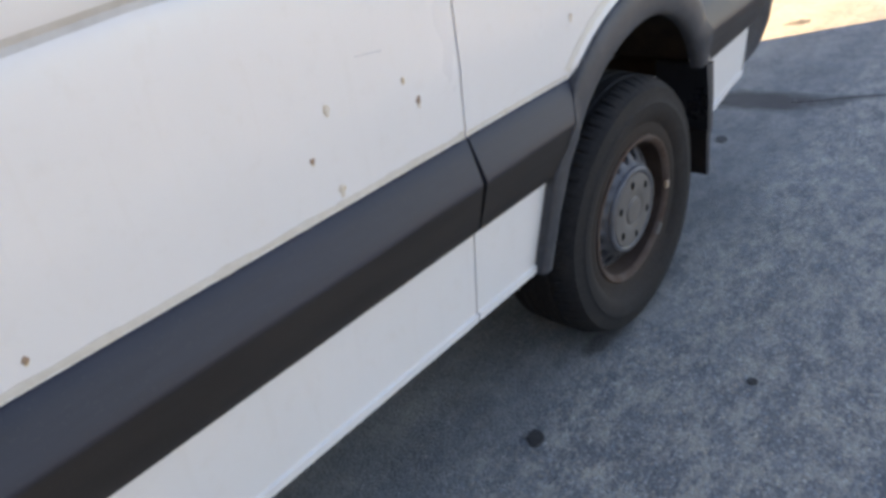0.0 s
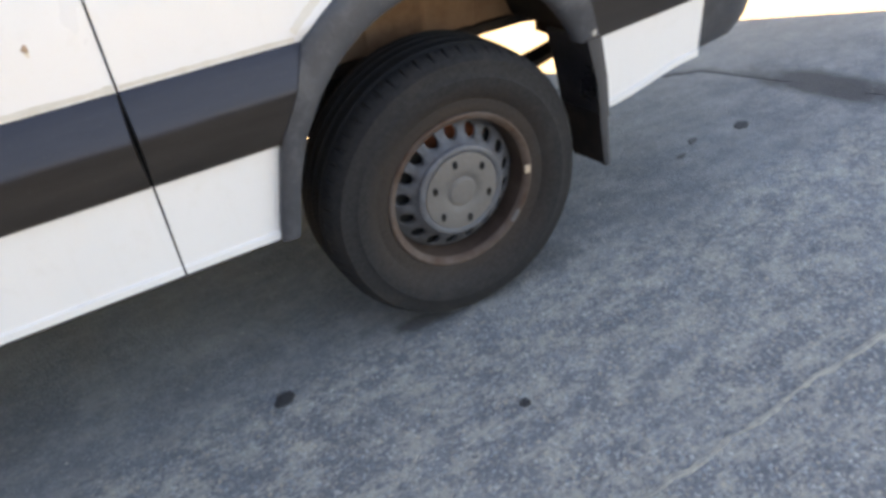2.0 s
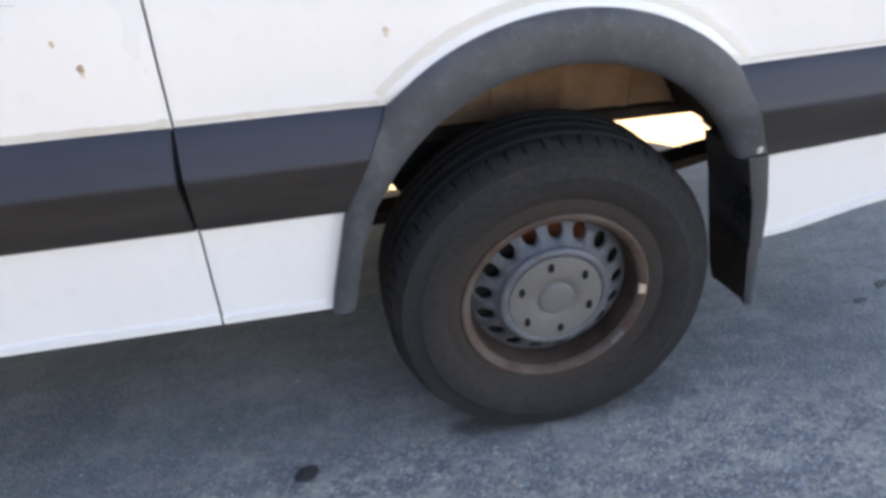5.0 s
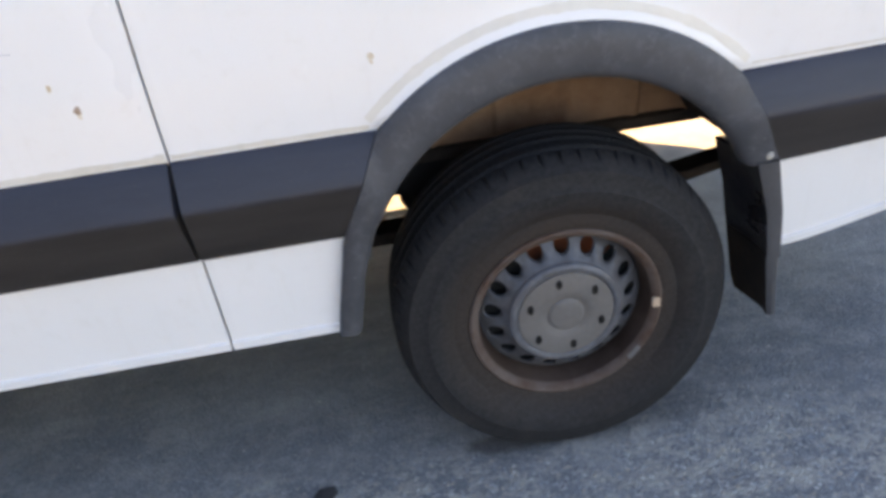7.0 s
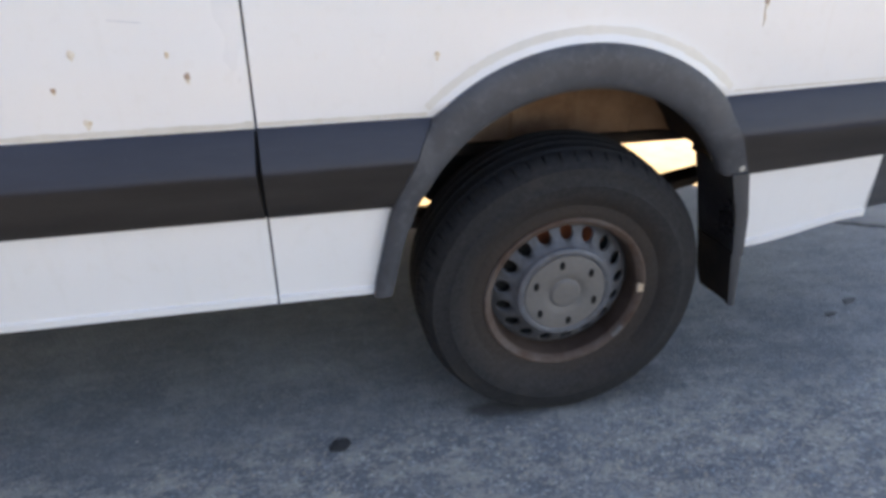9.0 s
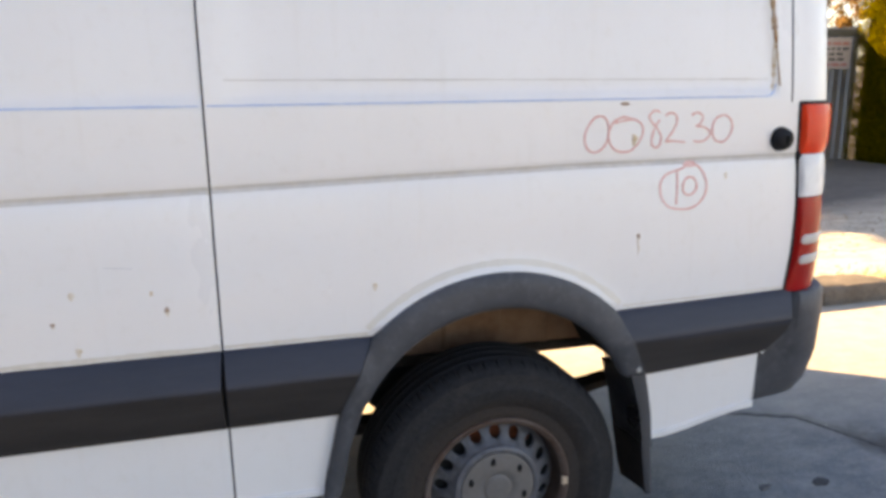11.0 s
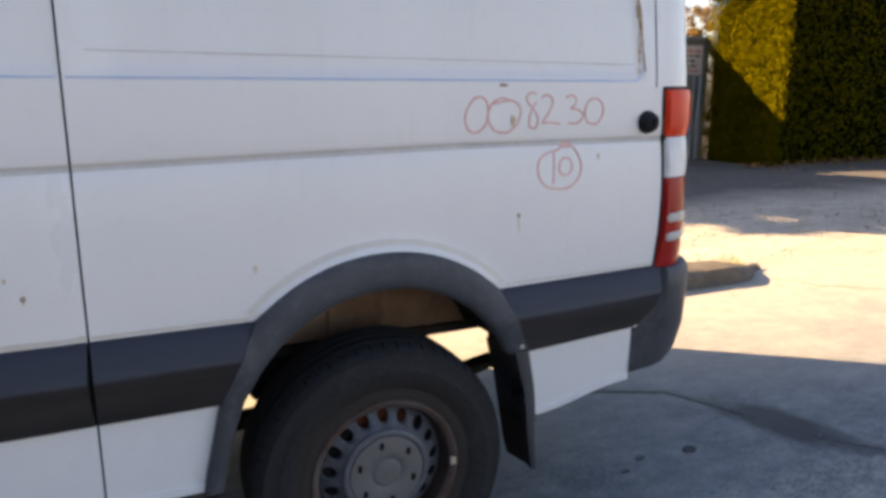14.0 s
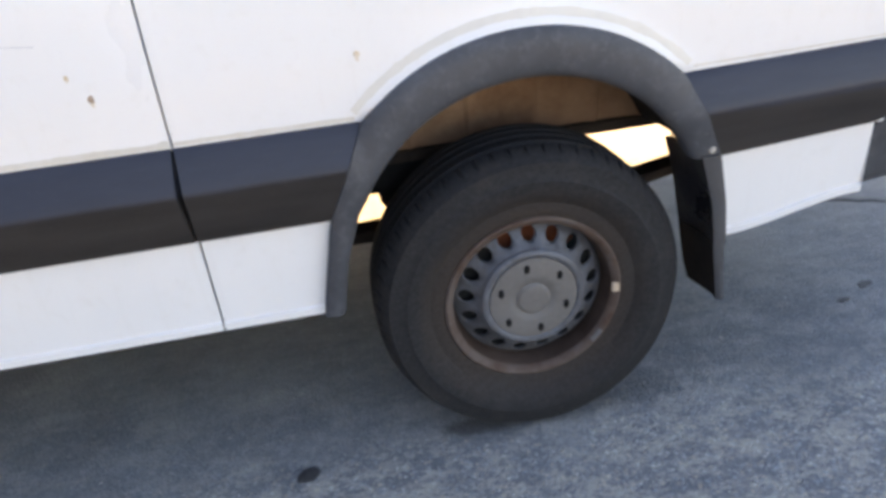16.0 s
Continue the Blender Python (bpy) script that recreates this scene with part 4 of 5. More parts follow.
moulding("door_moulding", lambda z: -2.05, lambda z: -0.6632 - 0.0065 * math.sin((z - 0.607) * 16.5), "faded black plastic moulding")
moulding("side_moulding", lambda z: -0.6585 + 0.001 * math.sin((z - 0.607) * 16), lambda z: flare_front(z) - 0.001)
moulding("rear_moulding", lambda z: flare_rear(z) + 0.001, lambda z: float(np.interp(z, [0.607, 0.63, 0.68, 0.797], [0.772, 0.805, 0.845, 0.868])), lift=0.009)
moulding("cab_moulding", lambda z: -2.82, lambda z: -2.058)


# ---- wheel arch flare ----
def flare_curves(n=64):
    """Outer and inner edge points (x, z) from the front foot over the top to the rear end."""
    outer, inner = [], []
    a0 = math.asin((0.80 - 0.484) / 0.446)
    o_arc = [(-0.446 * math.cos(a), 0.484 + 0.446 * math.sin(a)) for a in [a0 + (math.pi - 2 * a0) * i / 40 for i in range(41)]]
    o = [(flare_front(z), z) for z in steps(0.392, 0.795, 0.0335)] + o_arc + [(flare_rear(z), z) for z in steps(0.795, 0.612, 0.0305)]
    b0 = math.asin((0.63 - 0.461) / 0.375)
    i_arc = [(-0.375 * math.cos(a), 0.461 + 0.375 * math.sin(a)) for a in [b0 + (math.pi - 2 * b0) * i / 50 for i in range(51)]]
    i_ = [(float(np.interp(z, [0.39, 0.52, 0.63], [-0.408, -0.382, -0.342])), z) for z in steps(0.392, 0.62, 0.03)] + i_arc + [(0.345, 0.615)]

    def resample(p):
        d = [0.0]
        for a, b in zip(p, p[1:]):
            d.append(d[-1] + math.hypot(a[0] - b[0], a[1] - b[1]))
        t = np.linspace(0, d[-1], n)
        return list(zip(np.interp(t, d, [q[0] for q in p]), np.interp(t, d, [q[1] for q in p])))
    return resample(o), resample(i_)


def build_flare(cx, name="wheel_arch_flare", far=False):
    o, i_ = flare_curves()
    bm = bmesh.new()
    prof = [(0.0, 0.000), (0.0, 0.019), (0.05, 0.023), (0.30, 0.028), (0.60, 0.0285), (0.82, 0.025), (0.94, 0.018), (1.0, 0.009), (1.01, -0.006)]
    rows = []
    for (ox, oz), (ix, iz) in zip(o, i_):
        row = []
        ridge = 0.002 + float(np.interp(oz, [q[0] for q in reversed(MOULD)], [q[1] for q in reversed(MOULD)], 0, 0))
        for t, off in prof:
            x, z = ox + (ix - ox) * t, oz + (iz - oz) * t
            if off > 0.008:      # the flare stands as proud as the moulding that meets it, and sinks towards the wheel
                off += max(0.0, ridge - off) * (1 - smoothstep(0.25, 0.95, t))
            y = base_y(ox, min(oz, 0.9)) - off
            row.append((cx + x, 2 * HALF - y if far else y, z))
        rows.append(row)
    vr = grid(bm, rows)
    bm.faces.new(vr[0])
    bm.faces.new(vr[-1][::-1])
    return part(name, bm, PLASTIC_GREY, van, "" if far else "dusty faded grey plastic arch flare")


build_flare(0.0)


build_flare(-3.25)
build_flare(0.0, far=True)
build_flare(-3.25, far=True)


# ---- mud flap ----
def build_flap(far=False):
    S = (lambda y: 2 * HALF - y) if far else (lambda y: y)
    guard = None
    # a moulded guard follows the arch down; a softer sheet hangs below it
    for name, k0, k1, thin, mat, lab in (("mud_guard", 0, 7.2, 0.0, GUARD, "glossy black moulded mud guard"), ("flap_sheet", 7.0, 12, 0.003, FLAP, "grimy brown-black flap sheet")):
        bm = bmesh.new()
        rows = []
        for i in range(9):
            k = k0 + (k1 - k0) * i / 8
            z = 0.622 - (0.622 - 0.264) * k / 12
            xo = float(np.interp(z, [0.264, 0.51, 0.622], [0.443, 0.423, 0.402])) - thin
            w = float(np.interp(z, [0.264, 0.51, 0.622], [0.019, 0.031, 0.041])) - thin * 0.5
            yi = float(np.interp(z, [0.264, 0.30, 0.50, 0.622], [0.100, 0.116, 0.134, 0.126])) - thin
            fold = 0.010 * math.sin(k * 1.1) * (0 if thin else 1)       # the guard is pressed into shallow folds
            rows.append([(xo - w - 0.014, S(yi), z), (xo - w - 0.006 + fold, S(0.06), z), (xo - w + 0.003, S(0.010), z), (xo - w, S(-0.018 + thin), z),
                         (xo - w * 0.5, S(-0.023 + thin), z), (xo, S(-0.020 + thin), z), (xo + 0.002, S(0.012), z), (xo - w + 0.014, S(0.03), z), (xo - w + 0.002, S(yi), z)])
        vr = grid(bm, rows, lambda i, j: 1 if j in (3, 4) else 0, True)
        bm.faces.new(vr[0])
        bm.faces.new(vr[-1][::-1])
        bmesh.ops.recalc_face_normals(bm, faces=bm.faces[:])
        ob = part(name, bm, [mat, FLANGE], guard or van, "" if far else lab)
        guard = guard or ob


build_flap()
# pale dot in place of a small hole with sunlight behind it
bm = bmesh.new()
bmesh.ops.create_uvsphere(bm, u_segments=12, v_segments=8, radius=0.008, matrix=Matrix.Translation((0.385, -0.012, 0.632)) @ Matrix.Diagonal((1, 0.5, 1, 1)))
part("flap_bright_dot", bm, STONE, van, "pale dot standing for a sunlit hole")


# ---- wheelhouse and underbody ----
def build_under():
    for far in (False, True):
        S = (lambda y: 2 * HALF - y) if far else (lambda y: y)
        for cx in (0.0, -3.25):
            bm = bmesh.new()
            rows = []
            for k in range(25):
                a = radians(8) + (math.pi - radians(32)) * k / 24
                x, z = -0.405 * math.cos(a), 0.475 + 0.385 * math.sin(a)
                rows.append([(cx + x, S(0.035), z), (cx + x * 0.99, S(0.12), z - 0.004), (cx + x * 0.98, S(0.30), z - 0.01)])
            grid(bm, rows)
            part("wheelhouse_roof", bm, UNDER, van)
            # inner wall with pressed ribs
            bm = bmesh.new()
            rows = []
            n = 84
            for k in range(n + 1):
                x = -0.40 + 0.80 * k / n
                zt = 0.47 + math.sqrt(max(0.0, 0.399 ** 2 - x * x)) * 0.965
                zb = 0.598 + 0.012 * math.sin(x * 9)
                rib = 0.008 if abs(((x + 0.05) % 0.15) - 0.075) > 0.066 else 0.0
                rows.append([(cx + x, S(0.305 - rib + 0.02 * (1 - j / 5)), zb + (max(zt, zb + 0.01) - zb) * j / 5) for j in range(6)])
            grid(bm, rows)
            part("wheelhouse_wall", bm, HOUSE, van, "" if far or cx else "dusty brown ribbed wheelhouse wall")
            bm = bmesh.new()
            box(bm, cx - 0.44, cx + 0.47, *sorted((S(0.30), S(0.36))), 0.585, 0.612, 0.004)
            part("wheelhouse_flange", bm, UNDER, van)
    bm = bmesh.new()
    box(bm, -4.0, 0.95, 0.36, 1.57, 0.615, 0.66)
    box(bm, -2.80, -0.47, 0.06, 0.362, 0.50, 0.56)
    box(bm, -2.80, -0.47, 1.568, 1.84, 0.56, 0.60)
    box(bm, 0.48, 0.93, 0.10, 0.362, 0.53, 0.60)
    box(bm, 0.48, 0.93, 1.568, 1.83, 0.56, 0.60)
    part("floor_pan", bm, UNDER, van)
    # added dark beam that blocks far-side bounce from the ground by the sill
    bm = bmesh.new()
    box(bm, -2.78, -0.50, 0.12, 0.34, 0.315, 0.505, 0.012)
    part("sill_light_block", bm, DARK_HOLE, van)
    # added unseen box that stops more light passing under the van
    bm = bmesh.new()
    box(bm, -2.60, -0.66, 0.50, 1.38, 0.19, 0.52, 0.05, 3)
    part("floor_light_block", bm, UNDER, van)
    for y in (0.46, 1.40):
        bm = bmesh.new()
        box(bm, -3.9, 0.9, y, y + 0.07, 0.535, 0.614, 0.006)
        part("chassis_rail", bm, UNDER, van)
    for y0, y1 in ((0.30, 0.44), (1.49, 1.63)):
        bm = bmesh.new()
        box(bm, -0.47, -0.06, y0, y1, 0.512, 0.606, 0.02)
        bmesh.ops.create_uvsphere(bm, u_segments=14, v_segments=8, radius=0.055, matrix=Matrix.Translation((-0.235, (y0 + y1) / 2, 0.490)))
        part("spring_hanger", bm, DARK_HOLE, van)
    # axle, differential, leaf springs
    bm = bmesh.new()
    tube(bm, [(0, 0.20, WHEEL_Z), (0, 0.7, WHEEL_Z), (0, 1.25, WHEEL_Z), (0, 1.73, WHEEL_Z)], 0.045, 14)
    bmesh.ops.create_uvsphere(bm, u_segments=20, v_segments=12, radius=0.14, matrix=Matrix.Translation((0.02, HALF, WHEEL_Z)) @ Matrix.Diagonal((1.1, 0.8, 1, 1)))
    part("rear_axle", bm, UNDER, van)
    for y in (0.385, 1.475):
        bm = bmesh.new()
        rows = []
        for k in range(31):
            x = -0.72 + 1.44 * k / 30
            z = 0.35 - 0.014 * smoothstep(0.1, 0.3, x) + (0.125 if x > 0 else 0.0) * (abs(x) / 0.72) ** 1.6
            th = 0.045 - 0.03 * abs(x) / 0.72
            rows.append([(x, y, z), (x, y + 0.07, z), (x, y + 0.07, z + th), (x, y, z + th)])
        vr = grid(bm, rows, close=True)
        bm.faces.new(vr[0])
        bm.faces.new(vr[-1][::-1])
        part("leaf_spring", bm, UNDER, van)
        bm = bmesh.new()
        tube(bm, [(0.08, y + 0.10, 0.34), (0.22, y + 0.10, 0.60)], 0.03, 10)
        part("damper", bm, UNDER, van)
    bm = bmesh.new()
    tube(bm, [(-2.6, 0.9, 0.42), (-0.7, 0.85, 0.42), (-0.2, 0.72, 0.55), (0.25, 0.72, 0.52), (0.90, 0.62, 0.45)], 0.03, 10)
    part("exhaust_pipe", bm, UNDER, van)
    bm = bmesh.new()
    tube(bm, [(-3.2, HALF, 0.40), (-0.1, HALF, 0.36)], 0.04, 12)
    part("prop_shaft", bm, UNDER, van)


build_under()


# ---- wheels ----
TYRE_R = 0.350


def build_wheel():
    wheel = empty("wheel", van, (0, 0.0, WHEEL_Z))
    # tyre: sidewall and tread section, outer side towards -y; depth 0 is the outer bulge
    sec = [(0.194, 0.024), (0.200, 0.012), (0.216, 0.008), (0.232, 0.013), (0.245, 0.006), (0.262, 0.001), (0.285, 0.000), (0.288, 0.0025), (0.300, 0.003), (0.318, 0.008),
           (0.322, 0.0075), (0.332, 0.017), (0.3395, 0.026), (0.344, 0.036)]
    tread = []
    for i, (d, groove) in enumerate(((0.044, 0), (0.052, 0), (0.054, 1), (0.064, 1), (0.067, 0), (0.094, 0), (0.096, 1), (0.104, 1), (0.106, 0), (0.127, 0), (0.129, 1), (0.137, 1),
                                     (0.139, 0), (0.158, 0), (0.160, 1), (0.167, 1), (0.169, 0), (0.184, 0))):
        tread.append((TYRE_R - 0.003 * abs(d - 0.115) / 0.07 - (0.007 if groove else 0), d))
    back = [(0.341, 0.196), (0.330, 0.212), (0.310, 0.222), (0.270, 0.228), (0.235, 0.218), (0.212, 0.20)]
    prof = sec + tread + back
    bm = bmesh.new()
    seg = 480

    def wob(i, k):
        if i in (13, 14, 15) and k % 8 == 0:
            return -0.008
        if i == 12 and k % 8 == 0:
            return -0.0045
        if i in (13, 14, 15) and k % 8 == 4:
            return -0.0025
        if i in (18, 19, 22, 23) and (k + i) % 3 == 0:
            return -0.003
        return 0.0
    lathe(bm, prof, seg=seg, wob=wob)
    # flattened where it stands
    for v in bm.verts:
        if v.co.z < -WHEEL_Z + 0.0005:
            v.co.z = -WHEEL_Z + 0.0005
        q = math.hypot(v.co.x, v.co.z)
        if v.co.y < 0.06:      # the loaded sidewall bulges, most near the ground
            belly = smoothstep(0.205, 0.262, q) * smoothstep(0.353, 0.318, q)
            v.co.y -= belly * (0.006 + 0.017 * smoothstep(0.10, -0.30, v.co.z))
    tyre = part("tyre", bm, TYRE, wheel, "worn dusty black tyre")
    # worn raised lettering as plain bars
    rng = random.Random(2)
    for a0, n, h in ((62, 6, 0.015), (112, 9, 0.015), (250, 8, 0.013)):
        a = a0
        for _ in range(n):
            w = rng.uniform(1.8, 3.0)
            m = Matrix.Rotation(-radians(a + w / 2) + math.pi / 2, 4, "Y") @ Matrix.Translation((0, -0.0004, 0.268))
            bm = bmesh.new()
            bmesh.ops.create_cube(bm, size=1.0, matrix=m @ Matrix.Diagonal((radians(w) * 0.20, 0.003, h, 1)))
            part("sidewall_bar", bm, TYRE, tyre, smooth=False)
            a += w + 1.1
    # rim: flange, barrel and pierced disc
    bm = bmesh.new()
    lathe(bm, [(0.199, 0.032), (0.2010, 0.014), (0.1995, 0.0075), (0.195, 0.0055), (0.187, 0.0085), (0.182, 0.014), (0.1800, 0.020)], seg=96)
    rim = part("rim", bm, RIM_RUST, wheel, "steel rim with brown rusty edge")
    bm = bmesh.new()
    lathe(bm, [(0.1801, 0.020), (0.1780, 0.034), (0.1755, 0.045), (0.1742, 0.052), (0.170, 0.10), (0.175, 0.20)], seg=96)
    part("rim_barrel", bm, BARREL, rim, "brown dirty rim barrel")
    bm = bmesh.new()
    NH = 17
    r0, r1, rc, rh = 0.120, 0.1722, 0.1455, 0.0165

    def face_depth(r):
        return float(np.interp(r, [0.119, 0.124, 0.130, 0.160, 0.1722], [0.0225, 0.0290, 0.0350, 0.0545, 0.0660]))
    for k in range(NH):
        ac = 2 * math.pi * (k + 0.20) / NH
        hw = math.pi / NH
        ring_o, ring_h = [], []
        M = 24
        for j in range(M):
            t = 2 * math.pi * j / M
            cx_, cy_ = math.cos(t), math.sin(t)
            q = max(abs(cx_), abs(cy_))
            rr = rc + (r1 - rc if cx_ > 0 else rc - r0) * cx_ / q
            aa = ac + hw * cy_ / q
            ring_o.append((rr * math.cos(aa), face_depth(rr), rr * math.sin(aa)))
            rr2 = rc + rh * cx_
            aa2 = ac + rh * cy_ / rc * 0.92
            ring_h.append((rr2, aa2))
        rows = [ring_o]
        for f in (1.12, 1.0):
            rows.append([((rc + (r - rc) * f) * math.cos(ac + (a - ac) * f), face_depth(rc + (r - rc) * f) + (0.0 if f > 1 else 0.002), (rc + (r - rc) * f) * math.sin(ac + (a - ac) * f)) for r, a in ring_h])
        rows.append([(r * math.cos(a), face_depth(r) + 0.010, r * math.sin(a)) for r, a in ring_h])
        grid(bm, rows, close=True)
    bmesh.ops.remove_doubles(bm, verts=bm.verts[:], dist=0.0004)
    lathe(bm, [(0.1202, 0.0227), (0.1185, 0.0175), (0.115, 0.0135), (0.110, 0.0120), (0.105, 0.0128), (0.1015, 0.0150), (0.0990, 0.0210)], seg=72)
    part("wheel_disc", bm, STEEL, wheel, "grey steel wheel disc with round holes")
    # hub cover with six stud holes
    bm = bmesh.new()
    lathe(bm, [(0.1005, 0.024), (0.1003, 0.0165), (0.0988, 0.0140), (0.0955, 0.0132), (0.060, 0.0122), (0.044, 0.0130), (0.041, 0.0155), (0.038, 0.0155), (0.035, 0.0115), (0.030, 0.0100), (0.0005, 0.0100)], seg=72)
    cover = part("hub_cover", bm, CAP_GREY, wheel, "dusty grey plastic hub cover")
    for k in range(6):
        a = radians(40 + 60 * k)
        bm = bmesh.new()
        lathe(bm, [(0.0075, 0.0105), (0.009, 0.0122), (0.0065, 0.0132), (0.0060, 0.0128), (0.0005, 0.0126)], seg=14)
        bmesh.ops.transform(bm, matrix=Matrix.Translation((0.078 * math.cos(a), -0.0006, 0.078 * math.sin(a))) @ Matrix.Diagonal((0.75, 1, 1.25, 1)), verts=bm.verts[:])
        part("stud_hole", bm, DARK_HOLE, cover)
    # rusty brake disc behind
    bm = bmesh.new()
    lathe(bm, [(0.150, 0.098), (0.152, 0.088), (0.100, 0.084), (0.10, 0.075), (0.0005, 0.074)], seg=48)
    part("brake_disc", bm, DISC_RUST, wheel, "rust-red brake disc behind the wheel")
    bm = bmesh.new()
    lathe(bm, [(0.161, 0.125), (0.0005, 0.13)], seg=48)
    part("brake_backplate", bm, DARK_HOLE, wheel)
    # dark plate added as shade behind all but the top holes
    bm = bmesh.new()
    rows = []
    for k in range(41):
        a = radians(126 + 278 * k / 40)
        rows.append([(r * math.cos(a), d, r * math.sin(a)) for r, d in ((0.100, 0.064), (0.125, 0.068), (0.168, 0.072))])
    grid(bm, rows)
    part("hole_shade_plate", bm, DARK_HOLE, wheel)
    # caliper, enlarged to black out the left holes
    bm = bmesh.new()
    box(bm, -0.160, -0.080, 0.066, 0.12, -0.115, 0.055, 0.01)
    part("brake_caliper", bm, DARK_HOLE, wheel)
    # balance weights
    bm = bmesh.new()
    box(bm, -0.0085, 0.0085, -0.003, 0.006, -0.0115, 0.0115, 0.003)
    bmesh.ops.transform(bm, matrix=Matrix.Translation((0.1875, 0.008, -0.004)), verts=bm.verts[:])
    part("balance_weight", bm, TAN, rim, "pale tan wheel weight")
    bm = bmesh.new()
    rows = []
    for k in range(7):
        a = radians(-46 + 1.7 * k)
        rows.append([(r * math.cos(a), d, r * math.sin(a)) for r, d in ((0.1935, 0.008), (0.1915, 0.002), (0.185, 0.007), (0.185, 0.016))])
    vr = grid(bm, rows, close=True)
    bm.faces.new(vr[0])
    bm.faces.new(vr[-1][::-1])
    bmesh.ops.recalc_face_normals(bm, faces=bm.faces[:])
    part("balance_weight", bm, CAP_GREY, rim, "grey lead wheel weight")
    return wheel


WHEEL_Y = -0.006
wheel = build_wheel()
wheel.location = (0, WHEEL_Y, WHEEL_Z)
copy_thing(wheel, pose(-3.25, 0.04, WHEEL_Z, 0, 50, 0))
copy_thing(wheel, pose(0, 2 * HALF - 0.14, WHEEL_Z, 0, 0, 180))
copy_thing(wheel, pose(-3.25, 2 * HALF - 0.04, WHEEL_Z, 0, 20, 180))
wheel.rotation_euler = (0, 0, 0)


# ---- rear bumper ----
def bumper():
    bm = bmesh.new()
    rows = []
    prof = [(0.800, 0.000), (0.797, 0.028), (0.785, 0.038), (0.74, 0.042), (0.60, 0.036), (0.52, 0.020), (0.475, -0.004), (0.455, -0.03), (0.45, -0.09)]
    xr, r = 1.035, 0.15
    for z, o in prof:
        xl = float(np.interp(z, [0.455, 0.607, 0.63, 0.68, 0.797], [0.760, 0.784, 0.808, 0.849, 0.872]))
        y0 = base_y(0.9, z) + 0.012
        row = []
        for k in range(8):
            x = xl + (xr - r - xl) * k / 7
            row.append((x, y0 - o * (0.35 + 0.65 * k / 7), z))
        oo = o - 0.02
        for k in range(1, 11):
            a = math.pi / 2 * k / 10
            row.append((xr - r + (r + oo) * math.sin(a), y0 + r - 0.02 - (r + oo) * math.cos(a), z))
        for k in range(1, 13):
            row.append((xr + oo + 0.02 * math.sin(math.pi * k / 12), y0 + r - 0.02 + (2 * HALF - 2 * (y0 + r - 0.02)) * k / 12, z))
        for k in range(9, -1, -1):
            a = math.pi / 2 * k / 10
            row.append((xr - r + (r + oo) * math.sin(a), 2 * HALF - (y0 + r - 0.02 - (r + oo) * math.cos(a)), z))
        row.append((xl, 2 * HALF - (y0 - o * 0.35), z))
        rows.append(row)
    vr = grid(bm, rows)
    add = [r_[0] for r_ in vr]
    b = [bm.verts.new((v.co.x + 0.004, v.co.y + 0.05, v.co.z)) for v in add]
    for i in range(len(add) - 1):
        bm.faces.new((add[i], add[i + 1], b[i + 1], b[i]))
    bmesh.ops.recalc_face_normals(bm, faces=bm.faces[:])
    part("rear_bumper", bm, PLASTIC_GREY, van, "faded dark grey plastic rear bumper")


bumper()


# ---- tail lamp ----
def lamp_edge(z):
    return float(np.interp(z, [0.795, 0.85, 0.90, 1.0, 1.10, 1.20, 1.315], [0.848, 0.854, 0.860, 0.866, 0.866, 0.862, 0.858]))


def lamp_patch(name, z0, z1, mat, parent, off=0.010, inset=0.0, u_end=1.12, label="", round_left=0.0):
    bm = bmesh.new()
    rows = []
    n, m = 8, 26
    for i in range(n + 1):
        z = z0 + (z1 - z0) * i / n
        c = abs(2 * i / n - 1)
        u0 = lamp_edge(z) + inset + round_left * (1 - math.sqrt(max(0, 1 - c * c)))
        o = off * (1 - 0.25 * c ** 4)
        rows.append([skin(u0 + (u_end - u0) * k / m, z, o if 0 < k < m else o * 0.4) for k in range(m + 1)])
    vr = grid(bm, rows)
    # skirt back to the body
    for line in (vr[0], vr[-1], [r[0] for r in vr], [r[-1] for r in vr]):
        back = []
        for v in line:
            back.append(bm.verts.new(v.co + Vector((-0.25, 0.97, 0)) * 0.012))
        for a in range(len(line) - 1):
            bm.faces.new((line[a], line[a + 1], back[a + 1], back[a]))
    bmesh.ops.recalc_face_normals(bm, faces=bm.faces[:])
    return part(name, bm, mat, parent, label)


lamp = lamp_patch("tail_lamp", 0.792, 1.320, RUBBER_BLACK, van, 0.005, -0.003, 1.125, "tall red and clear tail lamp")
lamp_patch("red_lens", 1.180, 1.311, ORANGE_LENS, lamp, 0.016, 0.002, label="orange-red plastic lens")
lamp_patch("clear_lens", 1.064, 1.178, CLEAR_LENS, lamp, 0.014, 0.001, label="clear ribbed reversing lens")
lamp_patch("red_lens", 0.800, 1.062, RED_LENS, lamp, 0.014, 0.001, label="red plastic lens")
lamp_patch("reflector_strip", 0.931, 0.961, STRIP_LENS, lamp, 0.017, 0.007, round_left=0.012, label="clear horizontal strip")
lamp_patch("reflector_strip", 0.875, 0.904, STRIP_LENS, lamp, 0.017, 0.009, round_left=0.012, label="clear horizontal strip")


# ---- door buffer, hinge, pillar seam ----
bm = bmesh.new()
lathe(bm, [(0.034, 0.016), (0.034, 0.010), (0.031, -0.008), (0.026, -0.022), (0.016, -0.028), (0.0005, -0.029)], seg=32)
bmesh.ops.transform(bm, matrix=Matrix.Translation((0.800, side_y(0.80, 1.22), 1.222)), verts=bm.verts[:])
part("door_buffer", bm, RUBBER_BLACK, van, "round black rubber door buffer")
bm = bmesh.new()
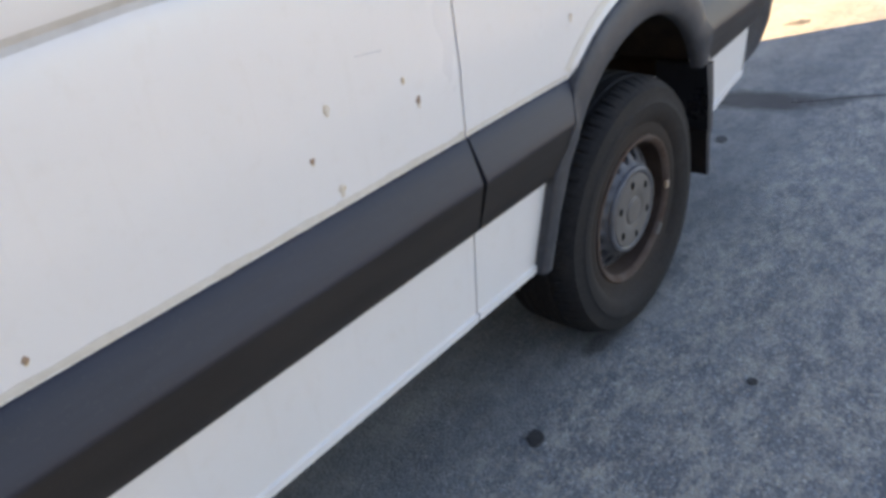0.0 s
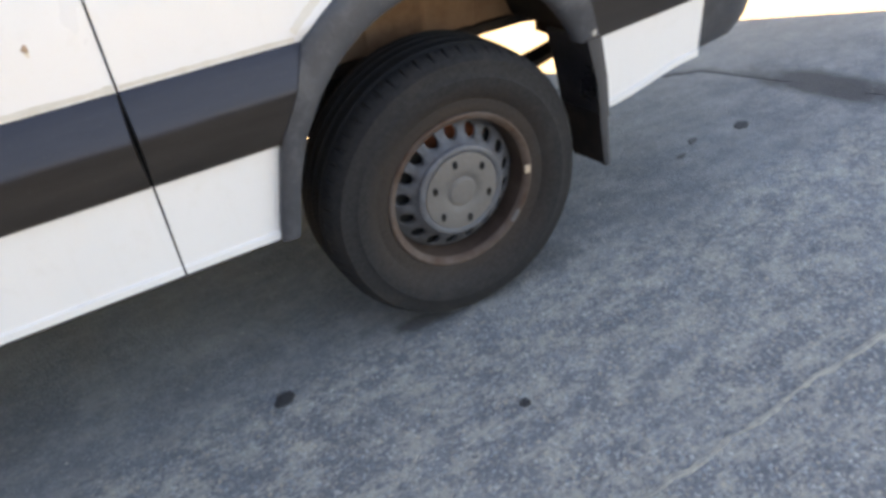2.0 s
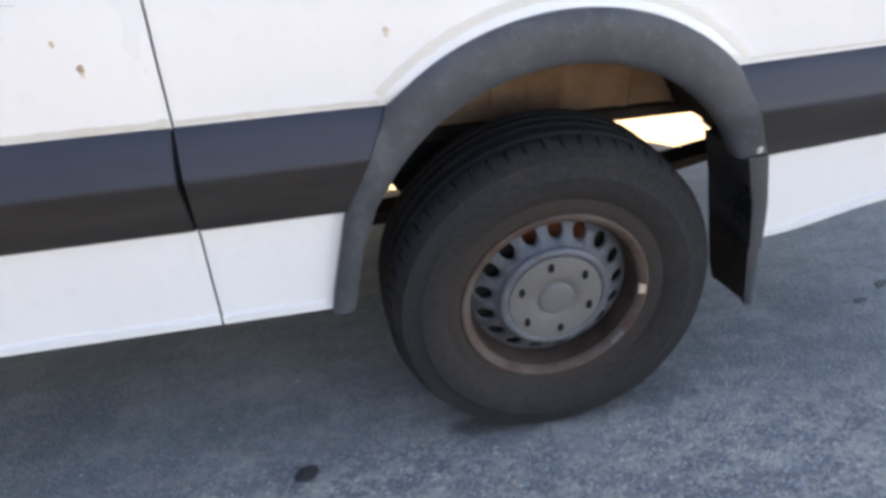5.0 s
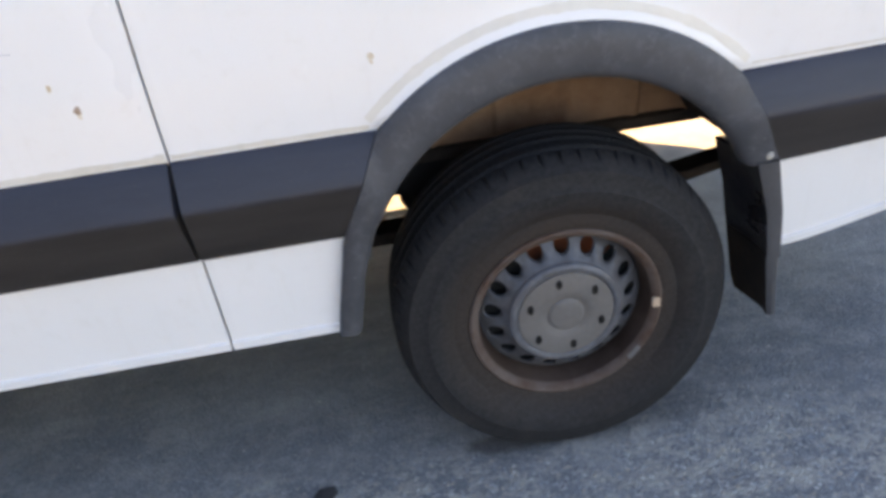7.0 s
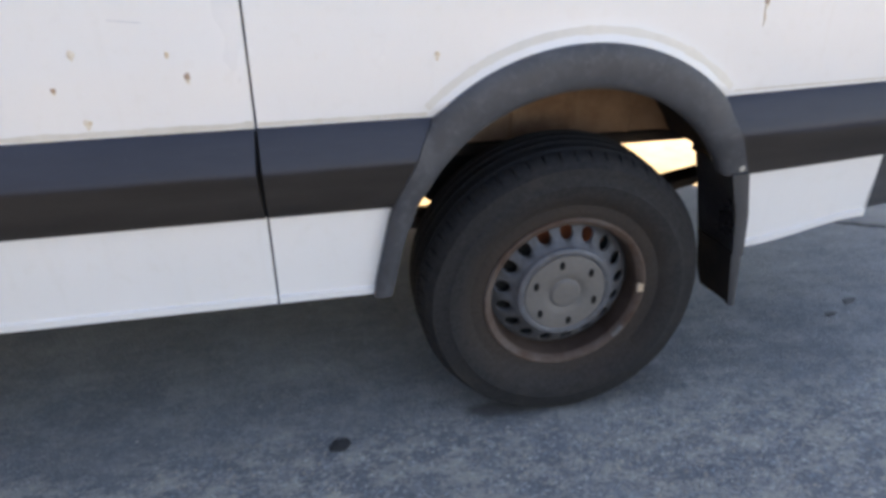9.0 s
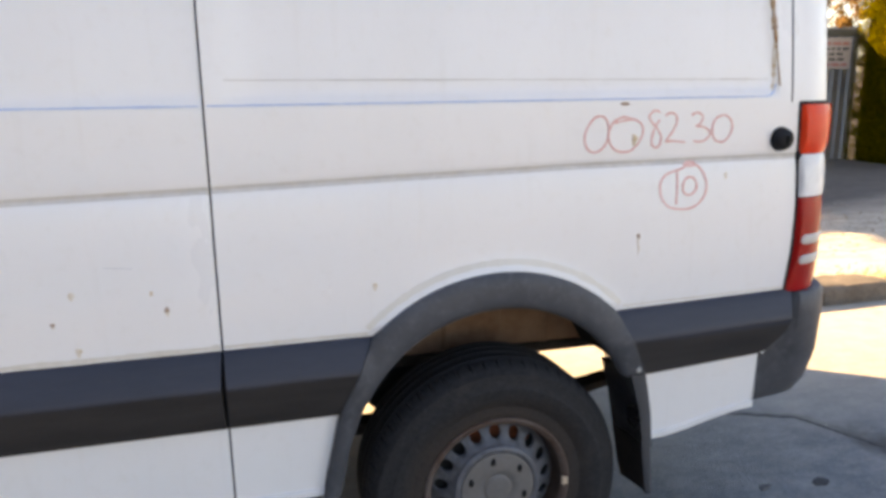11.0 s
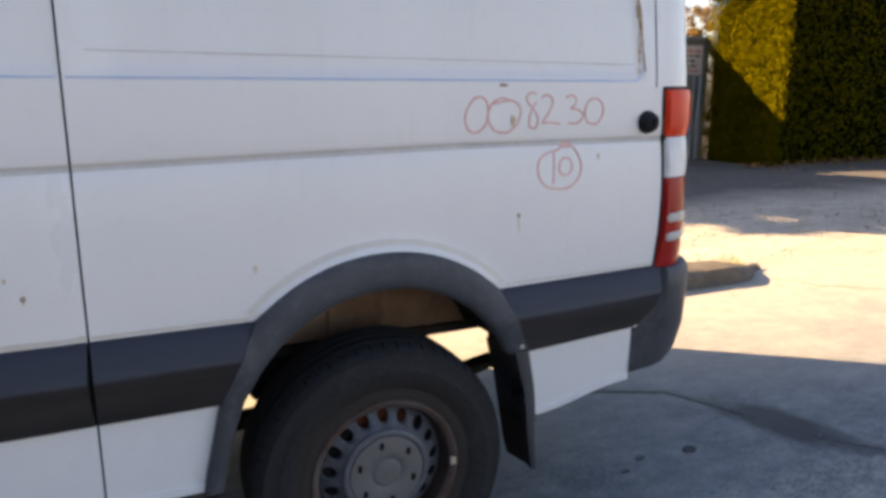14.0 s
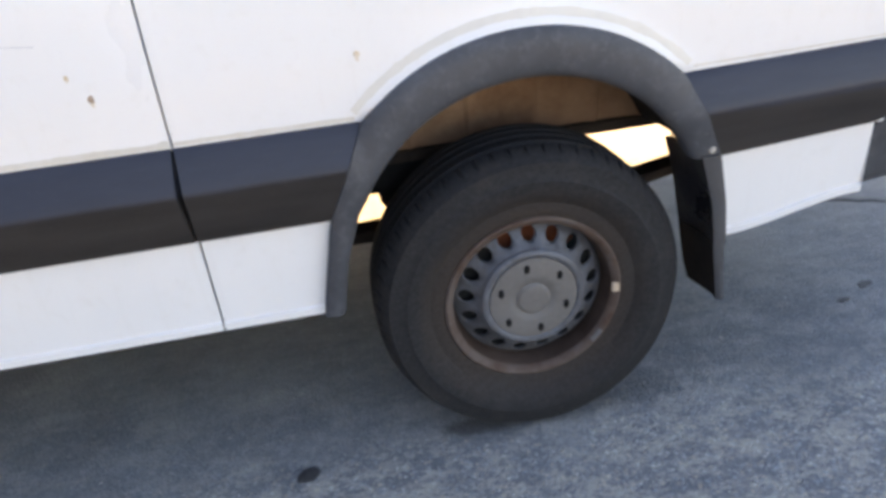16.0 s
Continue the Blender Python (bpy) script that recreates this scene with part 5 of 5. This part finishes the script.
tube(bm, [(0.800, side_y(0.80, 1.22) - 0.029, 1.212), (0.800, side_y(0.80, 1.22) - 0.033, 1.233)], 0.006, 8)
part("buffer_bolt", bm, DARK_HOLE, van)
bm = bmesh.new()
box(bm, 0.975, 1.045, 0.187, 0.222, 1.622, 1.70, 0.007)
tube(bm, [(1.062, 0.205, 1.604), (1.062, 0.205, 1.716)], 0.014, 12)
box(bm, 1.02, 1.07, 0.180, 0.232, 1.652, 1.668, 0.003)
part("door_hinge", bm, STEEL, van, "grey back door hinge")


def stroke(name, pts, w, mat, parent, label="", jag=0.0, off=0.0012, seed=0):
    """A thin flat line drawn on the side of the van through (x, z) points."""
    bm = bmesh.new()
    rows = []
    n = len(pts)
    for i, (x, z) in enumerate(pts):
        a, b = pts[max(i - 1, 0)], pts[min(i + 1, n - 1)]
        d = Vector((b[0] - a[0], b[1] - a[1]))
        d = d.normalized() if d.length > 1e-6 else Vector((1, 0))
        s = Vector((-d.y, d.x))
        ww = (w[i] if isinstance(w, list) else w) * (1 + jag * noise.noise((i * 0.6, seed, 2)) + jag * noise.noise((i * 0.17, seed, 8)))
        p, q = (x - s.x * ww, z - s.y * ww), (x + s.x * ww, z + s.y * ww)
        m_ = (x, z)
        rows.append([skin(*p, off * 0.2), skin(*p, off), skin(*m_, off * 1.3), skin(*q, off), skin(*q, off * 0.2)])
    grid(bm, rows)
    return part(name, bm, mat, parent, label)


def line_pts(x0, z0, x1, z1, n=80):
    return [(x0 + (x1 - x0) * i / n, z0 + (z1 - z0) * i / n) for i in range(n + 1)]


def panel_edge(n=120):
    """The pressed outline from the lower right corner up and over to the left."""
    pts = []
    for i in range(40):
        z = 1.36 + (1.87 - 1.36) * i / 39
        pts.append((panel_right(z) - 0.003, z))
    x1 = pts[-1][0]
    for i in range(1, 25):
        a = math.pi / 2 * i / 24
        pts.append((x1 - 0.14 + 0.14 * math.cos(a) - 0.02 * math.sin(a), 1.87 + 0.135 * math.sin(a)))
    x2, z2 = pts[-1]
    pts += [(x2 - (x2 + 0.55) * i / 60, z2) for i in range(1, 61)]
    return pts


edge = panel_edge()
stroke("pressing_edge", edge, 0.0028, GRIME, quarter, "grimy pressed panel outline", 0.5)
corner = [(0.762 - 0.03 + 0.03 * math.sin(math.pi / 2 * i / 10) + 0.015, 1.335 + 0.03 - 0.03 * math.cos(math.pi / 2 * i / 10)) for i in range(11)]
stroke("blue_line", line_pts(-0.652, 1.337, 0.746, 1.334) + corner[1:], 0.0020, BLUE_LINE, quarter, "thin blue pencil line", 0.4)
stroke("blue_line", line_pts(-1.9, 1.34, -0.668, 1.337), 0.0020, BLUE_LINE, door, "thin blue pencil line", 0.4)
stroke("scored_line", line_pts(-0.615, 1.390, 0.755, 1.378), 0.0015, GRIME, quarter, "thin grey scored line", 0.6)
stroke("pillar_seam", [(0.828 + 0.0 - 0.015 * smoothstep(1.3, 1.7, z) - 0.055 * smoothstep(1.55, 2.12, z), z) for z in steps(1.318, 2.11, 0.02)], 0.0022, SEAM, quarter, "dark shut line of the rear pillar", 0.1)
stroke("lamp_gap", [(lamp_edge(z) - 0.006, z) for z in steps(0.80, 1.318, 0.02)], 0.0012, DARK_HOLE, quarter)

# rust streak along the pressed edge
rng = random.Random(9)
streak = [p for p in edge if p[1] < 1.93][:56]
W = [0.0018 + 0.0042 * smoothstep(1.46, 1.53, z) * smoothstep(1.79, 1.72, z) + 0.002 * smoothstep(1.80, 1.9, z) for x, z in streak]
stroke("rust_streak", streak, W, RUST, quarter, "brown rust streak along the panel edge", 0.9, 0.0018, 3)
for z0, z1, w in ((1.497, 1.552, 0.0055), (1.570, 1.628, 0.0055), (1.650, 1.715, 0.0050), (1.76, 1.79, 0.0035)):
    seg_pts = [p for p in edge[:40] if z0 < p[1] < z1]
    stroke("rust_scab", seg_pts, w, CHIP if z0 < 1.55 else RUST, quarter, "flaking brown rust", 1.2, 0.0026, z0)
stroke("rust_run", [(0.769 + 0.001 * math.sin(z * 60), z) for z in steps(1.35, 1.50, 0.01)], 0.004, RUST_PALE, quarter, "pale rust run", 0.8, 0.0012, 6)


# small rust spots with their runs
def rust_spot(x, z, r, run, dark, parent, seed):
    bm = bmesh.new()
    n = 18
    rim_, mid_ = [], []
    for k in range(n):
        a = 2 * math.pi * k / n
        q = r * (1 + 0.5 * noise.noise((math.cos(a) * 1.5 + seed * 3.7, math.sin(a) * 1.5, seed)))
        rim_.append(bm.verts.new(skin(x + q * math.cos(a), z + q * math.sin(a), 0.0006)))
        mid_.append(bm.verts.new(skin(x + 0.6 * q * math.cos(a), z + 0.6 * q * math.sin(a), 0.0022)))
    for k in range(n):
        bm.faces.new((rim_[k], rim_[(k + 1) % n], mid_[(k + 1) % n], mid_[k]))
    bm.faces.new(mid_)
    s = part("rust_spot", bm, CHIP if dark else RUST_PALE, parent, "small rusty paint chip")
    if run:
        stroke("rust_run", [(x + 0.002 * math.sin(i * 0.8 + seed), z - r * 0.6 - run * i / 10) for i in range(11)],
               [r * 0.45 * (1 - 0.06 * i) for i in range(11)], RUST_PALE, parent, "pale rust run", 0.7, 0.0010, seed)


for i, (x, z, r, run, dark) in enumerate(((-0.768, 0.903, 0.006, 0.010, True), (-0.955, 0.952, 0.0062, 0.008, False), (-0.997, 0.890, 0.0045, 0.004, True), (-0.954, 0.828, 0.0070, 0.009, False),
                                          (-0.797, 0.945, 0.0036, 0.006, False), (-1.427, 0.833, 0.0045, 0.004, True))):
    rust_spot(x, z, r, run, dark, door, i)
for i, (x, z, r, run, dark) in enumerate(((-0.310, 0.920, 0.0055, 0.008, False), (0.378, 0.990, 0.0052, 0.045, True), (0.360, 1.237, 0.0095, 0.022, False), (0.634, 1.137, 0.0045, 0.012, False))):
    rust_spot(x, z, r, run, dark, quarter, i + 20)
stroke("dust_line", line_pts(-1.95, 0.8055, -0.664, 0.8045, 120), 0.0058, DUST, door, "beige dust along the moulding", 0.5)
stroke("dust_line", line_pts(-0.655, 0.8045, -0.33, 0.8040, 40), 0.0042, DUST, quarter, "beige dust along the moulding", 0.5)
stroke("dust_line", line_pts(0.34, 0.808, 0.84, 0.812, 50), 0.002, DUST, quarter, "beige dust along the moulding", 0.5)
stroke("paint_chip", line_pts(0.318, 1.3235, 0.343, 1.3225, 8), [0.001, 0.003, 0.004, 0.004, 0.0045, 0.004, 0.003, 0.002, 0.001], CHIP, quarter, "dark chip under the blue line", 0.3, 0.002)
groove_a = math.asin((0.80 - 0.484) / 0.446)
stroke("lip_groove", [(-0.469 * math.cos(a), 0.484 + 0.469 * math.sin(a)) for a in [groove_a + (math.pi - 2 * groove_a) * i / 90 for i in range(91)]],
       0.0075, SOFT_GRIME, quarter, "grimy groove round the arch lip", 0.35)


stroke("scratch", line_pts(-0.885, 1.006, -0.832, 1.000, 14), 0.0007, SEAM_FAINT, door, "faint grey scratch", 0.8, 0.0006)


# red marker numbers
def ring(cx, cz, rx, rz, a0=90, sweep=370, tilt=0.0, n=40):
    out = []
    for i in range(n + 1):
        a = radians(a0 + sweep * i / n)
        x, z = rx * math.cos(a) * (1 + 0.04 * math.sin(i * 0.5)), rz * math.sin(a)
        out.append((cx + x * math.cos(tilt) - z * math.sin(tilt) + 0.0, cz + x * math.sin(tilt) + z * math.cos(tilt)))
    return out


def smooth(pts, n=8):
    """A smooth line through a few points."""
    out = []
    for i in range(len(pts) - 1):
        p0, p1, p2, p3 = pts[max(i - 1, 0)], pts[i], pts[i + 1], pts[min(i + 2, len(pts) - 1)]
        for k in range(n):
            t = k / n
            out.append(tuple(0.5 * (2 * b + (c - a) * t + (2 * a - 5 * b + 4 * c - d) * t * t + (3 * b - a - 3 * c + d) * t ** 3) for a, b, c, d in zip(p0, p1, p2, p3)))
    out.append(pts[-1])
    return out


MARK = 0.0025
number = empty("marker_number", quarter)
tagged(number, "handwritten red marker number 008230 and a circled 10")
glyphs = [
    ring(0.2555, 1.2505, 0.0315, 0.0450, 62, 385, -0.30),
    smooth([(0.348, 1.287), (0.326, 1.291), (0.303, 1.281), (0.293, 1.268), (0.286, 1.246), (0.298, 1.218), (0.320, 1.206), (0.348, 1.207), (0.371, 1.226),
            (0.383, 1.252), (0.378, 1.272), (0.358, 1.284), (0.326, 1.282), (0.304, 1.276)]),
    smooth([(0.430, 1.301), (0.414, 1.305), (0.400, 1.292), (0.406, 1.278), (0.422, 1.262), (0.435, 1.240), (0.431, 1.218), (0.420, 1.213), (0.409, 1.222), (0.410, 1.243),
            (0.418, 1.264), (0.430, 1.282)]),
    smooth([(0.445, 1.291), (0.459, 1.298), (0.476, 1.292), (0.479, 1.273), (0.467, 1.250), (0.450, 1.228), (0.470, 1.228), (0.505, 1.223)]),
    smooth([(0.521, 1.291), (0.540, 1.297), (0.555, 1.287), (0.550, 1.271), (0.539, 1.263), (0.560, 1.260), (0.579, 1.246), (0.570, 1.230), (0.549, 1.223), (0.530, 1.227)]),
    ring(0.6145, 1.2545, 0.0300, 0.0345, 120, 385, -0.25),
    smooth([(0.521, 1.167), (0.500, 1.156), (0.466, 1.147), (0.444, 1.133), (0.437, 1.110), (0.443, 1.082), (0.462, 1.061), (0.490, 1.053), (0.522, 1.052),
            (0.550, 1.062), (0.570, 1.084), (0.576, 1.112), (0.566, 1.140), (0.550, 1.160), (0.527, 1.169), (0.505, 1.164)]),
    smooth([(0.487, 1.152), (0.488, 1.124), (0.487, 1.092), (0.485, 1.066)]),
    ring(0.5245, 1.1105, 0.0205, 0.0235, 90, 390, -0.22),
    smooth([(0.506, 1.165), (0.516, 1.172), (0.534, 1.172), (0.540, 1.164), (0.520, 1.162), (0.510, 1.168), (0.528, 1.169)]),
]
for i, g in enumerate(glyphs):
    stroke("marker_stroke", g, MARK, CHALK_RED, number, "", 0.45, 0.0013, i)


# paper label, a little crooked, with print and a small mark
def sticker():
    c, w, h, tilt = (0.094, 1.621), 0.069, 0.088, radians(13)

    def at(a, b, off):
        return skin(c[0] + a * math.cos(tilt) - b * math.sin(tilt), c[1] + a * math.sin(tilt) + b * math.cos(tilt), off)

    def patch(name, a0, a1, b0, b1, off, mat, parent, label=""):
        bm = bmesh.new()
        rows = [[at(a0 + (a1 - a0) * i / 6, b0 + (b1 - b0) * j / 6, off) for i in range(7)] for j in range(7)]
        vr = grid(bm, rows)
        loop = vr[0] + [r[-1] for r in vr[1:]] + vr[-1][-2::-1] + [r[0] for r in vr[-2:0:-1]]
        low = [bm.verts.new(v.co + Vector((0, off * 0.8, 0))) for v in loop]
        for i in range(len(loop)):
            k = (i + 1) % len(loop)
            bm.faces.new((loop[i], loop[k], low[k], low[i]))
        return part(name, bm, mat, parent, label)
    st = patch("paper_label", -w / 2, w / 2, -h / 2, h / 2, 0.0016, PAPER, quarter, "small crooked white paper label with black print")
    for a0, a1 in ((-0.028, -0.020), (-0.016, -0.012)):
        rng_ = random.Random(int(a0 * -1000))
        b = -0.036
        while b < 0.034:
            l = rng_.uniform(0.006, 0.014)
            patch("print_bar", a0, a1, b, min(b + l, 0.037), 0.0022, INK, st)
            b += l + 0.002
    for q in range(5):
        a = 2 * math.pi * q / 5
        patch("print_mark", 0.011 + 0.008 * math.cos(a) - 0.004, 0.011 + 0.008 * math.cos(a) + 0.004, 0.002 + 0.009 * math.sin(a) - 0.0035, 0.002 + 0.009 * math.sin(a) + 0.0035, 0.0022, INK, st)


sticker()
